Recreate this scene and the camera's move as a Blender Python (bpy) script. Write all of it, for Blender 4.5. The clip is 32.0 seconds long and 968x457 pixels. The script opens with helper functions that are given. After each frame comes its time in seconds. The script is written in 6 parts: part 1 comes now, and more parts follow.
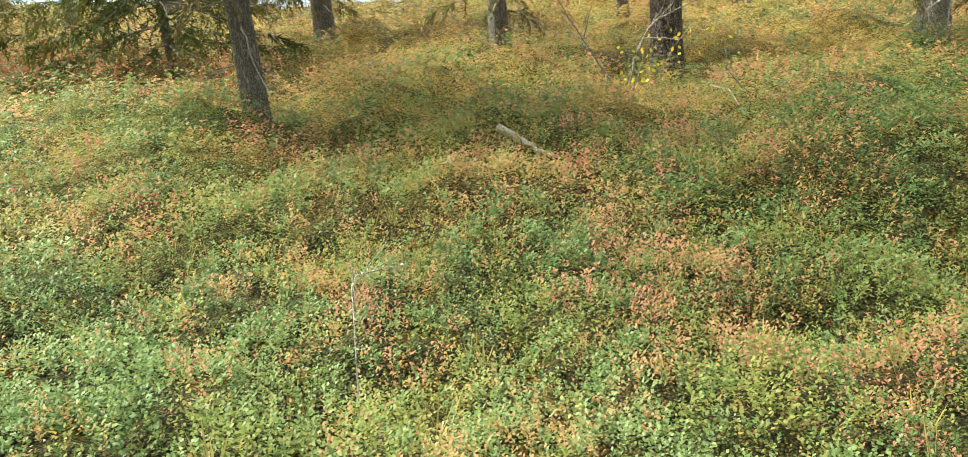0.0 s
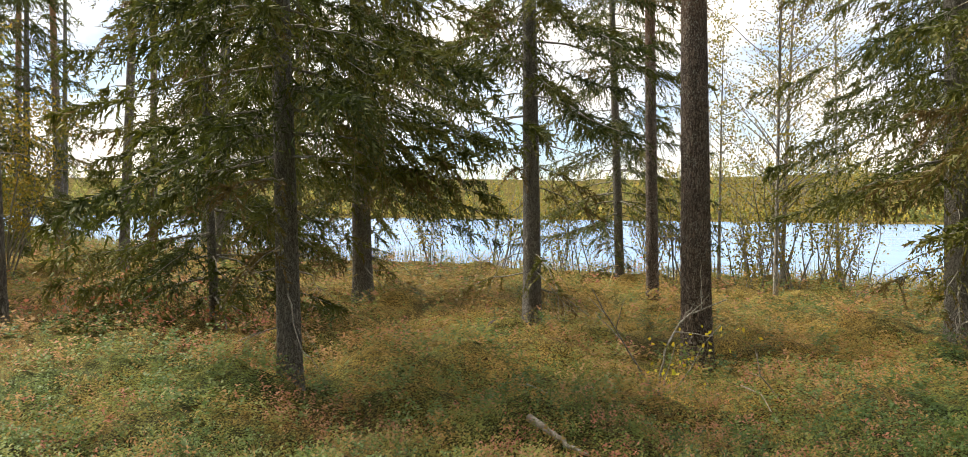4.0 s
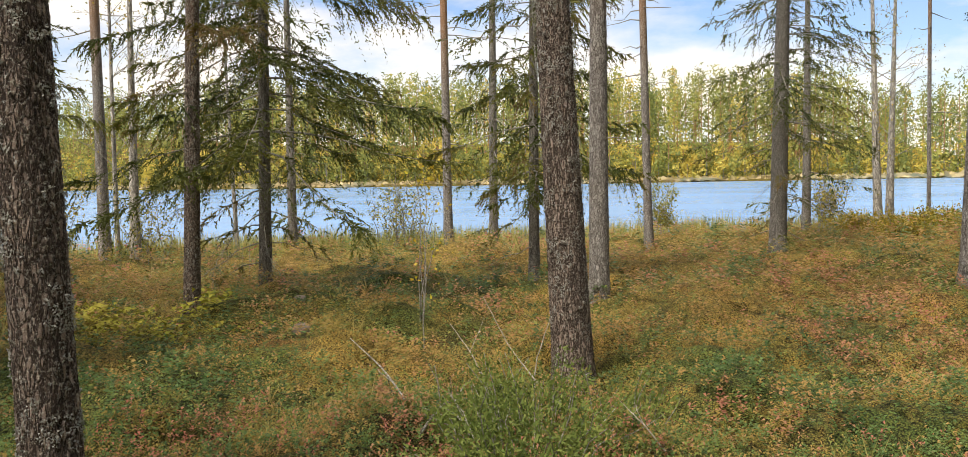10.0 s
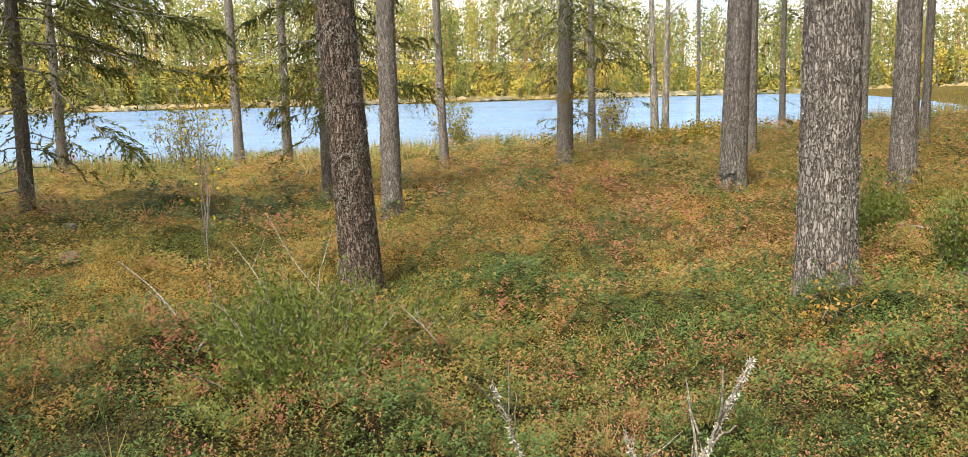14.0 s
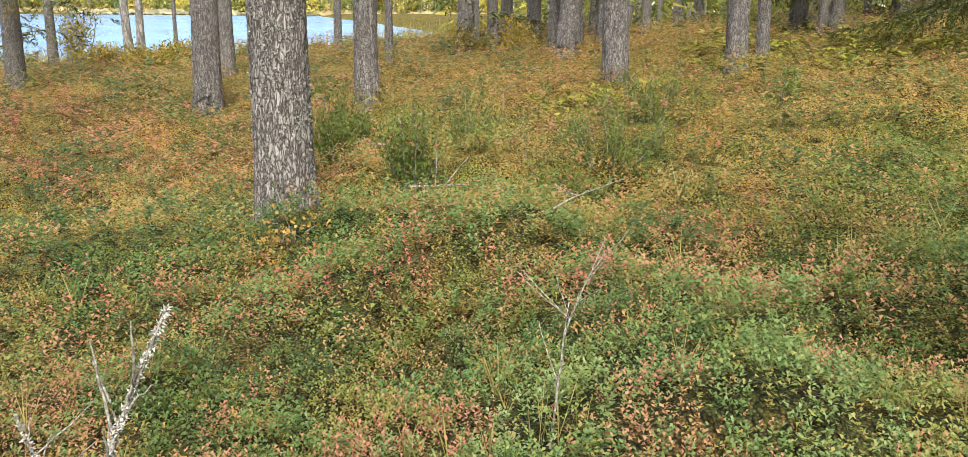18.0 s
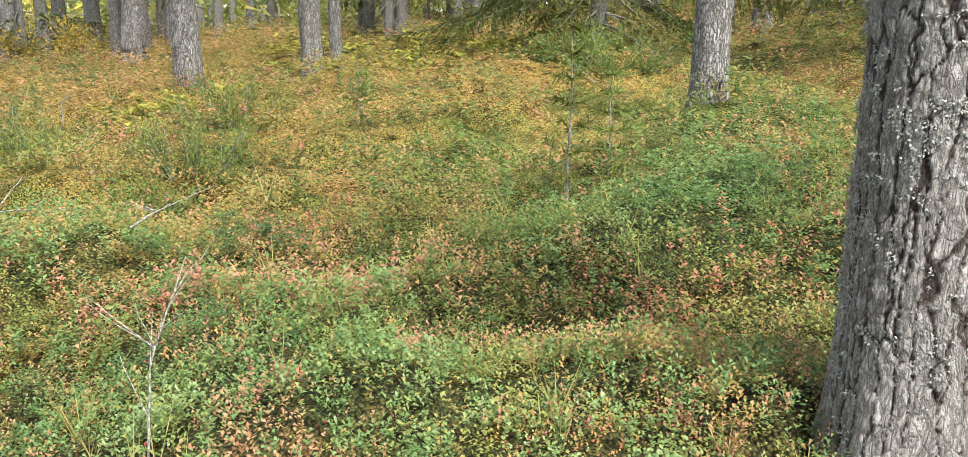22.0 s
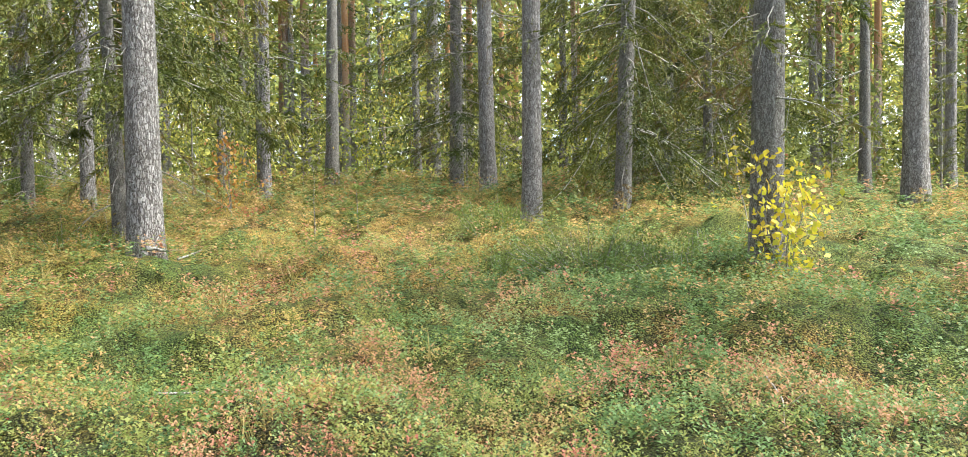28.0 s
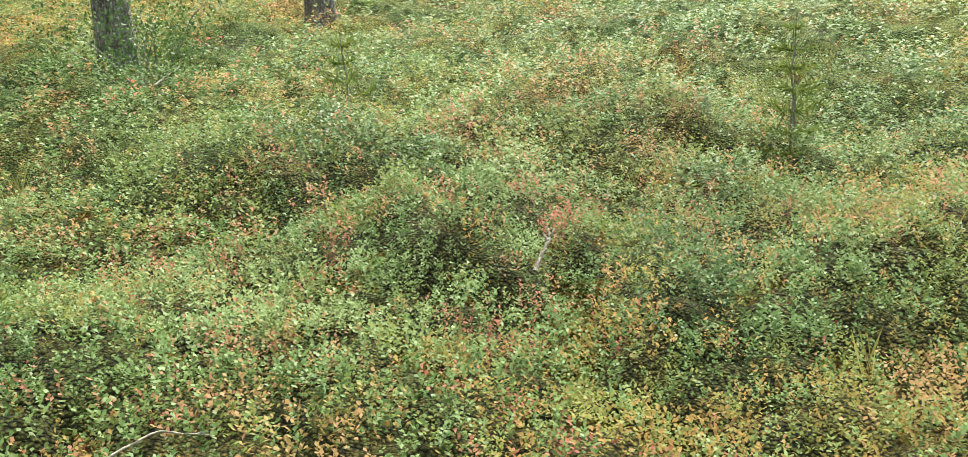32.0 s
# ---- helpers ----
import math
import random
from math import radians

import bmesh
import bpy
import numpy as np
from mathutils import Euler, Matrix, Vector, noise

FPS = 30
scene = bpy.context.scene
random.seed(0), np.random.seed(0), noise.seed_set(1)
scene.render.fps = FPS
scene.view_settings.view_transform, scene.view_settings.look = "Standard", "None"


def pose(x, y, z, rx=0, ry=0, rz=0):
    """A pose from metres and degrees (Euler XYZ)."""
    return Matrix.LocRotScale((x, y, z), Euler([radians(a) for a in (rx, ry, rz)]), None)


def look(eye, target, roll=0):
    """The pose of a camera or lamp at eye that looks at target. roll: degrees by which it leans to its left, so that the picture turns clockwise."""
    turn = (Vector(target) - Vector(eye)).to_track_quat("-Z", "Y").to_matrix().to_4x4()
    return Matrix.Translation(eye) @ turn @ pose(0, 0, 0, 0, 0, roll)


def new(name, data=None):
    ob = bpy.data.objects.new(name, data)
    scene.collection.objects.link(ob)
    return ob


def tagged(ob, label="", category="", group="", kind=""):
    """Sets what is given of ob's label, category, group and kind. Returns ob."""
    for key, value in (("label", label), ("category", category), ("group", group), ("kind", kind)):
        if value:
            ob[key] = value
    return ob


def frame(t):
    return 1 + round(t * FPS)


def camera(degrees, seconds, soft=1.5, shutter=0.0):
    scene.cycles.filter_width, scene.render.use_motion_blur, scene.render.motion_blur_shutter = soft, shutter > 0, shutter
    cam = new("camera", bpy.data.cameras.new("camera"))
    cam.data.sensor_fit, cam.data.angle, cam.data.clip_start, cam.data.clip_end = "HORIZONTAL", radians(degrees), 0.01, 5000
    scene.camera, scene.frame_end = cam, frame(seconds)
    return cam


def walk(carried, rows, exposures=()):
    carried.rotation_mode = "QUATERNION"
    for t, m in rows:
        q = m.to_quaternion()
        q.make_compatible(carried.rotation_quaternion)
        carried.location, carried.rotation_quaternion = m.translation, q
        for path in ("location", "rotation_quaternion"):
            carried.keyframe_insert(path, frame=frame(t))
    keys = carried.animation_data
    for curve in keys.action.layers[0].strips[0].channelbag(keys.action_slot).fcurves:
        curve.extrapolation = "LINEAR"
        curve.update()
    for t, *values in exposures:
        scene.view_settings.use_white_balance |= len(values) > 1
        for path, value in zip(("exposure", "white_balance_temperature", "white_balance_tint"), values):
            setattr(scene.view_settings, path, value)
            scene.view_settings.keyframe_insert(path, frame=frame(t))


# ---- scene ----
cam = camera(59.2, 32.0, soft=0.6)
PATH = [
    (0, (0.098, 0.081, 1.474), (0.022, 1.983, 0.86), -3.9),
    (0.5, (0.073, 0.04, 1.541), (-0.206, 1.961, 1.063), -2.6),
    (1, (0.041, 0.02, 1.574), (-0.371, 1.95, 1.25), -1.9),
    (1.5, (0.033, 0.024, 1.587), (-0.413, 1.965, 1.409), -0.5),
    (2, (0.024, 0.036, 1.606), (-0.434, 1.979, 1.48), 0.5),
    (2.5, (0.005, 0.043, 1.627), (-0.463, 1.986, 1.54), 0.4),
    (4.5, (0.052, 0.023, 1.708), (0.237, 2.014, 1.698), 0.5),
    (5, (0.049, 0.061, 1.726), (0.59, 1.986, 1.747), 0.5),
    (5.5, (0.029, 0.091, 1.732), (0.784, 1.943, 1.765), 0.9),
    (6, (0.019, 0.094, 1.729), (0.918, 1.88, 1.768), 1.1),
    (6.5, (0.042, 0.096, 1.724), (1.163, 1.752, 1.763), 1.1),
    (7, (0.061, 0.127, 1.73), (1.406, 1.607, 1.756), 0.7),
    (7.5, (0.132, 0.154, 1.741), (1.614, 1.497, 1.754), 0.6),
    (8, (0.199, 0.145, 1.731), (1.754, 1.403, 1.73), 0.1),
    (8.5, (0.229, 0.08, 1.703), (1.897, 1.182, 1.641), -0.3),
    (9, (0.236, 0.042, 1.685), (2.002, 0.975, 1.588), -0.7),
    (9.5, (0.236, 0.026, 1.68), (2.056, 0.848, 1.569), -1.0),
    (10, (0.235, 0.047, 1.68), (2.076, 0.82, 1.56), -1.0),
    (10.5, (0.234, 0.049, 1.675), (2.087, 0.79, 1.547), -0.8),
    (11, (0.238, 0.049, 1.66), (2.097, 0.772, 1.527), -0.7),
    (11.5, (0.241, 0.032, 1.64), (2.121, 0.701, 1.5), -0.5),
    (12, (0.251, 0.0, 1.639), (2.157, 0.588, 1.49), -0.5),
    (12.5, (0.256, -0.03, 1.636), (2.184, 0.478, 1.473), -0.8),
    (13, (0.269, -0.046, 1.627), (2.207, 0.416, 1.443), -1.3),
    (13.5, (0.274, -0.063, 1.612), (2.218, 0.351, 1.393), -1.5),
    (14, (0.288, -0.09, 1.595), (2.235, 0.242, 1.283), -1.5),
    (14.5, (0.268, -0.142, 1.596), (2.218, 0.138, 1.25), -1.3),
    (16.5, (0.44, -0.273, 1.599), (2.37, -0.233, 1.077), -1.3),
    (16.7, (0.454, -0.299, 1.606), (2.379, -0.312, 1.063), -0.8),
    (17, (0.458, -0.348, 1.609), (2.376, -0.517, 1.068), -0.4),
    (17.5, (0.509, -0.4, 1.596), (2.366, -0.929, 1.074), 0.2),
    (18, (0.57, -0.396, 1.558), (2.347, -1.167, 1.063), 0.7),
    (18.5, (0.602, -0.401, 1.562), (2.326, -1.284, 1.066), 0.7),
    (19, (0.628, -0.4, 1.554), (2.314, -1.352, 1.054), 0.6),
    (19.5, (0.632, -0.403, 1.551), (2.261, -1.45, 1.051), 0.6),
    (20, (0.616, -0.405, 1.562), (2.16, -1.575, 1.067), 0.9),
    (20.5, (0.606, -0.422, 1.565), (2.055, -1.712, 1.078), 1.2),
    (21, (0.593, -0.438, 1.565), (1.941, -1.836, 1.086), 1.4),
    (21.5, (0.582, -0.443, 1.561), (1.871, -1.896, 1.083), 1.2),
    (22, (0.576, -0.45, 1.564), (1.804, -1.956, 1.091), 1.3),
    (22.5, (0.553, -0.458, 1.576), (1.632, -2.078, 1.115), 1.8),
    (23, (0.528, -0.497, 1.587), (1.447, -2.222, 1.165), 2.1),
    (23.5, (0.501, -0.51, 1.601), (1.295, -2.311, 1.247), 1.3),
    (24, (0.471, -0.493, 1.623), (1.152, -2.356, 1.365), 0.9),
    (24.5, (0.447, -0.468, 1.636), (0.997, -2.381, 1.444), 0.6),
    (26.5, (0.127, -0.483, 1.637), (0.14, -2.481, 1.553), -0.2),
    (27, (0.018, -0.502, 1.634), (-0.197, -2.489, 1.563), -0.4),
    (27.5, (-0.023, -0.517, 1.633), (-0.301, -2.497, 1.579), -0.9),
    (28, (-0.071, -0.52, 1.615), (-0.508, -2.47, 1.55), -0.8),
    (28.5, (-0.101, -0.534, 1.608), (-0.72, -2.428, 1.441), -1.3),
    (29, (-0.123, -0.582, 1.569), (-0.953, -2.381, 1.298), -4.3),
    (29.5, (-0.17, -0.662, 1.521), (-1.274, -2.276, 1.103), -4.1),
    (30, (-0.186, -0.677, 1.515), (-1.528, -2.081, 1.037), -2.9),
    (30.5, (-0.213, -0.66, 1.493), (-1.811, -1.748, 0.98), -4.9),
    (31, (-0.226, -0.571, 1.469), (-2.021, -1.247, 0.903), -4.7),
    (31.5, (-0.294, -0.538, 1.459), (-2.165, -0.915, 0.86), -4.2),
    (32, (-0.302, -0.484, 1.442), (-2.204, -0.608, 0.838), -4.5),
]
EXPOSURES = [(0.0, 1.64, 7000, 2), (1.0, 1.42, 7100, 6), (2.5, 0.98, 7300, 11), (5.0, 0.5, 7200, 11), (9.0, 0.37, 7200, 12), (12.0, 0.47, 7300, 13), (14.5, 0.7, 7200, 13), (17.0, 0.82, 6900, 13),
             (20.0, 1.08, 6200, 8), (23.0, 1.4, 6200, 8), (26.5, 1.64, 6100, 8), (28.5, 1.68, 6200, 7), (30.0, 1.54, 6900, 0), (32.0, 1.36, 6800, -1)]
walk(cam, [(t, look(eye, target, roll)) for t, eye, target, roll in PATH], EXPOSURES)

# ---------------------------------------------------------------- light
world = bpy.data.worlds.new("sky_world")
scene.world = world
world.use_nodes = True
wn, wl = world.node_tree.nodes, world.node_tree.links
wn.clear()
SUN_AZ, SUN_EL = radians(72.0), radians(58.0)   # azimuth from +y, positive to the left
sun_dir = Vector((-math.sin(SUN_AZ) * math.cos(SUN_EL), math.cos(SUN_AZ) * math.cos(SUN_EL), math.sin(SUN_EL)))
sky = wn.new("ShaderNodeTexSky")
sky.sky_type = "NISHITA"
sky.sun_disc = False
sky.sun_elevation = SUN_EL
sky.sun_rotation = -SUN_AZ
coord = wn.new("ShaderNodeTexCoord")
stretch = wn.new("ShaderNodeMapping")
stretch.inputs["Scale"].default_value = (1.6, 1.6, 4.5)
clouds = wn.new("ShaderNodeTexNoise")
clouds.inputs["Scale"].default_value = 1.7
clouds.inputs["Detail"].default_value = 7
clouds.inputs["Roughness"].default_value = 0.56
cover = wn.new("ShaderNodeMapRange")
cover.inputs["From Min"].default_value = 0.38
cover.inputs["From Max"].default_value = 0.56
cloud_mix = wn.new("ShaderNodeMix")
cloud_mix.data_type = "RGBA"
cloud_mix.inputs[7].default_value = (10.8, 10.65, 10.3, 1)
back = wn.new("ShaderNodeBackground")
back.inputs["Strength"].default_value = 0.085
wout = wn.new("ShaderNodeOutputWorld")
wl.new(coord.outputs["Generated"], stretch.inputs["Vector"])
wl.new(stretch.outputs["Vector"], clouds.inputs["Vector"])
wl.new(clouds.outputs["Fac"], cover.inputs["Value"])
wl.new(cover.outputs["Result"], cloud_mix.inputs[0])
blue = wn.new("ShaderNodeMix")
blue.data_type, blue.blend_type = "RGBA", "MULTIPLY"
blue.inputs[0].default_value = 1.0
blue.inputs[7].default_value = (1.3, 1.5, 1.85, 1)
wl.new(sky.outputs["Color"], blue.inputs[6])
wl.new(blue.outputs[2], cloud_mix.inputs[6])
wl.new(cloud_mix.outputs[2], back.inputs["Color"])
wl.new(back.outputs["Background"], wout.inputs["Surface"])
sun = new("sun", bpy.data.lights.new("sun", "SUN"))
sun.data.energy, sun.data.angle, sun.data.color = 5.0, radians(18.0), (1.0, 0.94, 0.84)
sun.matrix_world = Matrix.Translation((0, 0, 60)) @ sun_dir.to_track_quat("Z", "Y").to_matrix().to_4x4()

# ---------------------------------------------------------------- small numeric tools


def lattice(ix, iy, seed):
    n = (ix.astype(np.int64) * 374761393 + iy.astype(np.int64) * 668265263 + seed * 1442695041) & 0x7FFFFFFF
    n = ((n ^ (n >> 13)) * 1274126177) & 0x7FFFFFFF
    return ((n ^ (n >> 16)) & 0xFFFF) / 65535.0


def soft_noise(x, y, scale, seed=0):
    """Smooth value noise, 0 to 1, over arrays of places."""
    x, y = np.asarray(x, float) / scale, np.asarray(y, float) / scale
    ix, iy = np.floor(x), np.floor(y)
    fx, fy = x - ix, y - iy
    fx, fy = fx * fx * (3 - 2 * fx), fy * fy * (3 - 2 * fy)
    a, b = lattice(ix, iy, seed), lattice(ix + 1, iy, seed)
    c, d = lattice(ix, iy + 1, seed), lattice(ix + 1, iy + 1, seed)
    return (a * (1 - fx) + b * fx) * (1 - fy) + (c * (1 - fx) + d * fx) * fy


def cells(u, v, wrap, seed):
    """Distances to the nearest and second nearest of jittered cell points; u repeats after wrap cells."""
    iu, iv = np.floor(u), np.floor(v)
    f1, f2 = np.full(u.shape, 9.0), np.full(u.shape, 9.0)
    tone = np.zeros(u.shape)
    for du in (-1, 0, 1):
        for dv in (-1, 0, 1):
            cu, cv = iu + du, iv + dv
            ku = np.mod(cu, wrap)
            px, py = cu + lattice(ku, cv, seed), cv + lattice(ku, cv, seed + 5)
            d = np.hypot(u - px, v - py)
            near = d < f1
            f2 = np.where(near, f1, np.minimum(f2, d))
            tone = np.where(near, lattice(ku, cv, seed + 9), tone)
            f1 = np.where(near, d, f1)
    return f1, f2, tone


SHORE = [(-150, 170), (-36, 60), (-14, 31), (-6, 26), (8, 23), (17, 17), (21, 12), (28, 5), (31, -6), (38, -14), (60, -25), (110, -34), (900, -160)]
WATER = -0.42


def shore(x, y):
    """Distance to the near shore, positive on the lake's side."""
    x, y = np.asarray(x, float), np.asarray(y, float)
    best, side = np.full(x.shape, 1e9), np.ones(x.shape)
    for (ax, ay), (bx, by) in zip(SHORE, SHORE[1:]):
        dx, dy = bx - ax, by - ay
        t = np.clip(((x - ax) * dx + (y - ay) * dy) / (dx * dx + dy * dy), 0, 1)
        d = np.hypot(x - ax - t * dx, y - ay - t * dy)
        near = d < best
        side = np.where(near, np.where(dx * (y - ay) - dy * (x - ax) > 0, 1, -1), side)
        best = np.where(near, d, best)
    return best * side


def far_shore(a):
    """Distance of the far bank in the direction a (radians, left of +y)."""
    deg = np.degrees(a)
    return np.interp(deg, [-125, -105, -75, -52, -40, -25, 0, 40], [300, 245, 215, 235, 330, 600, 900, 950])


def level(x, y):
    """Height of the plants' tops over the whole place."""
    x, y = np.asarray(x, float), np.asarray(y, float)
    r, a = np.hypot(x, y), np.arctan2(-x, y)
    s = (0.315 - 0.384 * np.cos(a) + 0.218 * np.sin(a) + 0.129 * np.cos(2 * a) + 0.016 * np.sin(2 * a)
         + 0.001 * np.cos(3 * a) - 0.03 * np.sin(3 * a))
    reach = np.where(r < 18, r, 18 + 12 * (1 - np.exp(-(np.maximum(r, 18) - 18) / 12)))
    land = 0.2 + s * reach / 10
    d = shore(x, y)
    w = 1 / (1 + np.exp(np.clip(-(d + 0.6) * 2.2, -60, 60)))
    z = land * (1 - w) - 0.75 * w
    deep = np.interp(np.degrees(a), [-60, -40, -20, 10, 40], [150, 180, 260, 300, 300])
    over = np.clip((r - far_shore(a)) / deep, 0, 1) * (d > 60)
    return z + over * np.interp(np.degrees(a), [-110, -75, -55, -40, -20, 10, 40], [14, 15, 17, 27, 50, 56, 46]) + np.clip((r - far_shore(a)) / 6.0, 0, 1) * (d > 60) * 1.1


# hummocks that stand out: x, y, height, width
MOUNDS = [(6.7, 0.85, 0.20, 0.5), (5.9, -0.25, 0.12, 0.5), (3.55, -7.0, 0.18, 0.5), (-6.5, -3.35, 0.20, 0.5), (5.6, -1.7, 0.14, 0.45),
          (1.0, -8.9, 0.10, 0.4), (-3.7, -0.7, 0.16, 0.7), (-0.3, 10.2, 0.22, 0.5), (10.9, 6.3, 0.16, 0.7), (4.2, -1.2, 0.12, 0.5), (2.7, -4.6, 0.14, 0.7), (-1.7, 2.6, 0.10, 0.6)]


def hummocks(x, y):
    r = np.hypot(x, y)
    h = (soft_noise(x, y, 1.15, 3) - 0.5) * 0.36 + (soft_noise(x, y, 0.5, 4) - 0.5) * 0.22 + (soft_noise(x, y, 4.0, 8) - 0.5) * 0.12
    h = h * np.clip(1.6 - r / 25.0, 0, 1) * np.clip(r / 2.0 - 0.2, 0, 1)
    for mx, my, up, wide in MOUNDS:
        h = h + up * np.exp(-((x - mx) ** 2 + (y - my) ** 2) / (wide * wide))
    return h


def soil(x, y):
    return level(x, y) + hummocks(x, y) - 0.14


def soil_at(x, y):
    return float(soil(np.array([x]), np.array([y]))[0])


# ---------------------------------------------------------------- mesh helpers
def finish(me, mat, smooth=True):
    me.update(calc_edges=True)
    if smooth:
        me.polygons.foreach_set("use_smooth", np.ones(len(me.polygons), bool))
    me.materials.append(mat)
    return me


def quad_mesh(name, co, mat, tone=None, smooth=False):
    """A mesh of loose quads: co holds four corners after four."""
    co = np.ascontiguousarray(co.reshape(-1, 3), dtype=np.float32)
    n = len(co) // 4
    me = bpy.data.meshes.new(name)
    me.vertices.add(4 * n)
    me.vertices.foreach_set("co", co.ravel())
    me.loops.add(4 * n)
    me.loops.foreach_set("vertex_index", np.arange(4 * n, dtype=np.int32))
    me.polygons.add(n)
    me.polygons.foreach_set("loop_start", np.arange(0, 4 * n, 4, dtype=np.int32))
    if tone is not None:
        at = me.attributes.new("tone", "FLOAT", "POINT")
        at.data.foreach_set("value", np.repeat(np.asarray(tone, np.float32), 4))
    return finish(me, mat, smooth)


def needle_mesh(name, co, mat, tone):
    """A mesh of loose narrow triangles, made from the diamonds' base, tip and sides."""
    co = co.reshape(-1, 4, 3)
    mid = 0.5 * (co[:, 0] + co[:, 2])
    tri = np.stack([co[:, 2], co[:, 0] + (co[:, 1] - mid), co[:, 0] + (co[:, 3] - mid)], 1)
    return leaf_mesh(name, np.zeros((0, 4, 3)), tri, mat, np.zeros(0), np.asarray(tone))


def leaf_mesh(name, quads, tris, mat, quad_tone, tri_tone):
    """Loose leaves: four-cornered near the path, three-cornered further off."""
    q, t = quads.reshape(-1, 3), tris.reshape(-1, 3)
    nq, nt = len(q) // 4, len(t) // 3
    me = bpy.data.meshes.new(name)
    co = np.concatenate([q, t]).astype(np.float32)
    me.vertices.add(len(co))
    me.vertices.foreach_set("co", co.ravel())
    me.loops.add(len(co))
    me.loops.foreach_set("vertex_index", np.arange(len(co), dtype=np.int32))
    me.polygons.add(nq + nt)
    me.polygons.foreach_set("loop_start", np.concatenate([np.arange(nq) * 4, nq * 4 + np.arange(nt) * 3]).astype(np.int32))
    at = me.attributes.new("tone", "FLOAT", "POINT")
    at.data.foreach_set("value", np.concatenate([np.repeat(quad_tone, 4), np.repeat(tri_tone, 3)]).astype(np.float32))
    return finish(me, mat, False)


def grid_mesh(name, co, mat, wrap=False, tone=None, smooth=True):
    """A smooth sheet from an array rows x columns x 3; wrap closes the columns."""
    m, n = co.shape[:2]
    k = n if wrap else n - 1
    i, j = np.meshgrid(np.arange(m - 1), np.arange(k), indexing="ij")
    j2 = (j + 1) % n
    faces = np.stack([i * n + j, i * n + j2, (i + 1) * n + j2, (i + 1) * n + j], -1).reshape(-1, 4)
    me = bpy.data.meshes.new(name)
    me.vertices.add(m * n)
    me.vertices.foreach_set("co", co.astype(np.float32).ravel())
    me.loops.add(faces.size)
    me.loops.foreach_set("vertex_index", faces.astype(np.int32).ravel())
    me.polygons.add(len(faces))
    me.polygons.foreach_set("loop_start", np.arange(0, faces.size, 4, dtype=np.int32))
    if tone is not None:
        at = me.attributes.new("tone", "FLOAT", "POINT")
        at.data.foreach_set("value", np.asarray(tone, np.float32).ravel())
    return finish(me, mat, smooth)


def tube(points, radii, segs=5):
    """Rings round a line of points, as an array rows x columns x 3."""
    p = np.asarray(points, float)
    d = np.gradient(p, axis=0)
    d /= np.linalg.norm(d, axis=1)[:, None] + 1e-9
    ref = np.where(np.abs(d[:, 2:3]) > 0.9, [[1.0, 0, 0]], [[0, 0, 1.0]])
    a = np.cross(d, ref)
    a /= np.linalg.norm(a, axis=1)[:, None] + 1e-9
    b = np.cross(d, a)
    t = np.linspace(0, 2 * np.pi, segs, endpoint=False)
    r = np.asarray(radii, float)[:, None, None]
    return p[:, None] + r * (a[:, None] * np.cos(t)[None, :, None] + b[:, None] * np.sin(t)[None, :, None])


def tubes_mesh(name, lines, mat, segs=5):
    """One mesh of several tapered tubes: lines are (points, radii)."""
    vs, fs, at = [], [], 0
    for pts, rad in lines:
        c = tube(pts, rad, segs)
        m, n = c.shape[:2]
        vs.append(c.reshape(-1, 3))
        i, j = np.meshgrid(np.arange(m - 1), np.arange(n), indexing="ij")
        j2 = (j + 1) % n
        fs.append(np.stack([i * n + j, i * n + j2, (i + 1) * n + j2, (i + 1) * n + j], -1).reshape(-1, 4) + at)
        at += m * n
    v, fc = np.concatenate(vs), np.concatenate(fs)
    me = bpy.data.meshes.new(name)
    me.vertices.add(len(v))
    me.vertices.foreach_set("co", v.astype(np.float32).ravel())
    me.loops.add(fc.size)
    me.loops.foreach_set("vertex_index", fc.astype(np.int32).ravel())
    me.polygons.add(len(fc))
    me.polygons.foreach_set("loop_start", np.arange(0, fc.size, 4, dtype=np.int32))
    return finish(me, mat)


def part(name, me, parent, label=""):
    ob = new(name, me)
    ob.parent = parent
    return tagged(ob, label=label) if label else ob


def thing(name, x, y, label, category, group="", dz=0.0):
    ob = new(name)
    ob.location = (x, y, soil_at(x, y) + dz)
    return tagged(ob, label=label, category=category, group=group)


# ---------------------------------------------------------------- materials
def material(name, rough=0.8):
    mat = bpy.data.materials.new(name)
    mat.use_nodes = True
    nt = mat.node_tree
    b = nt.nodes["Principled BSDF"]
    b.inputs["Roughness"].default_value = rough
    return mat, nt, b


def ramp(nt, stops):
    r = nt.nodes.new("ShaderNodeValToRGB")
    els = r.color_ramp.elements
    while len(els) < len(stops):
        els.new(0.5)
    for e, (p, c) in zip(els, stops):
        e.position, e.color = p, (*c, 1)
    return r


def noise_node(nt, scale, detail=4, vec=None, rough=0.55):
    n = nt.nodes.new("ShaderNodeTexNoise")
    n.inputs["Scale"].default_value, n.inputs["Detail"].default_value = scale, detail
    n.inputs["Roughness"].default_value = rough
    if vec is not None:
        nt.links.new(vec, n.inputs["Vector"])
    return n


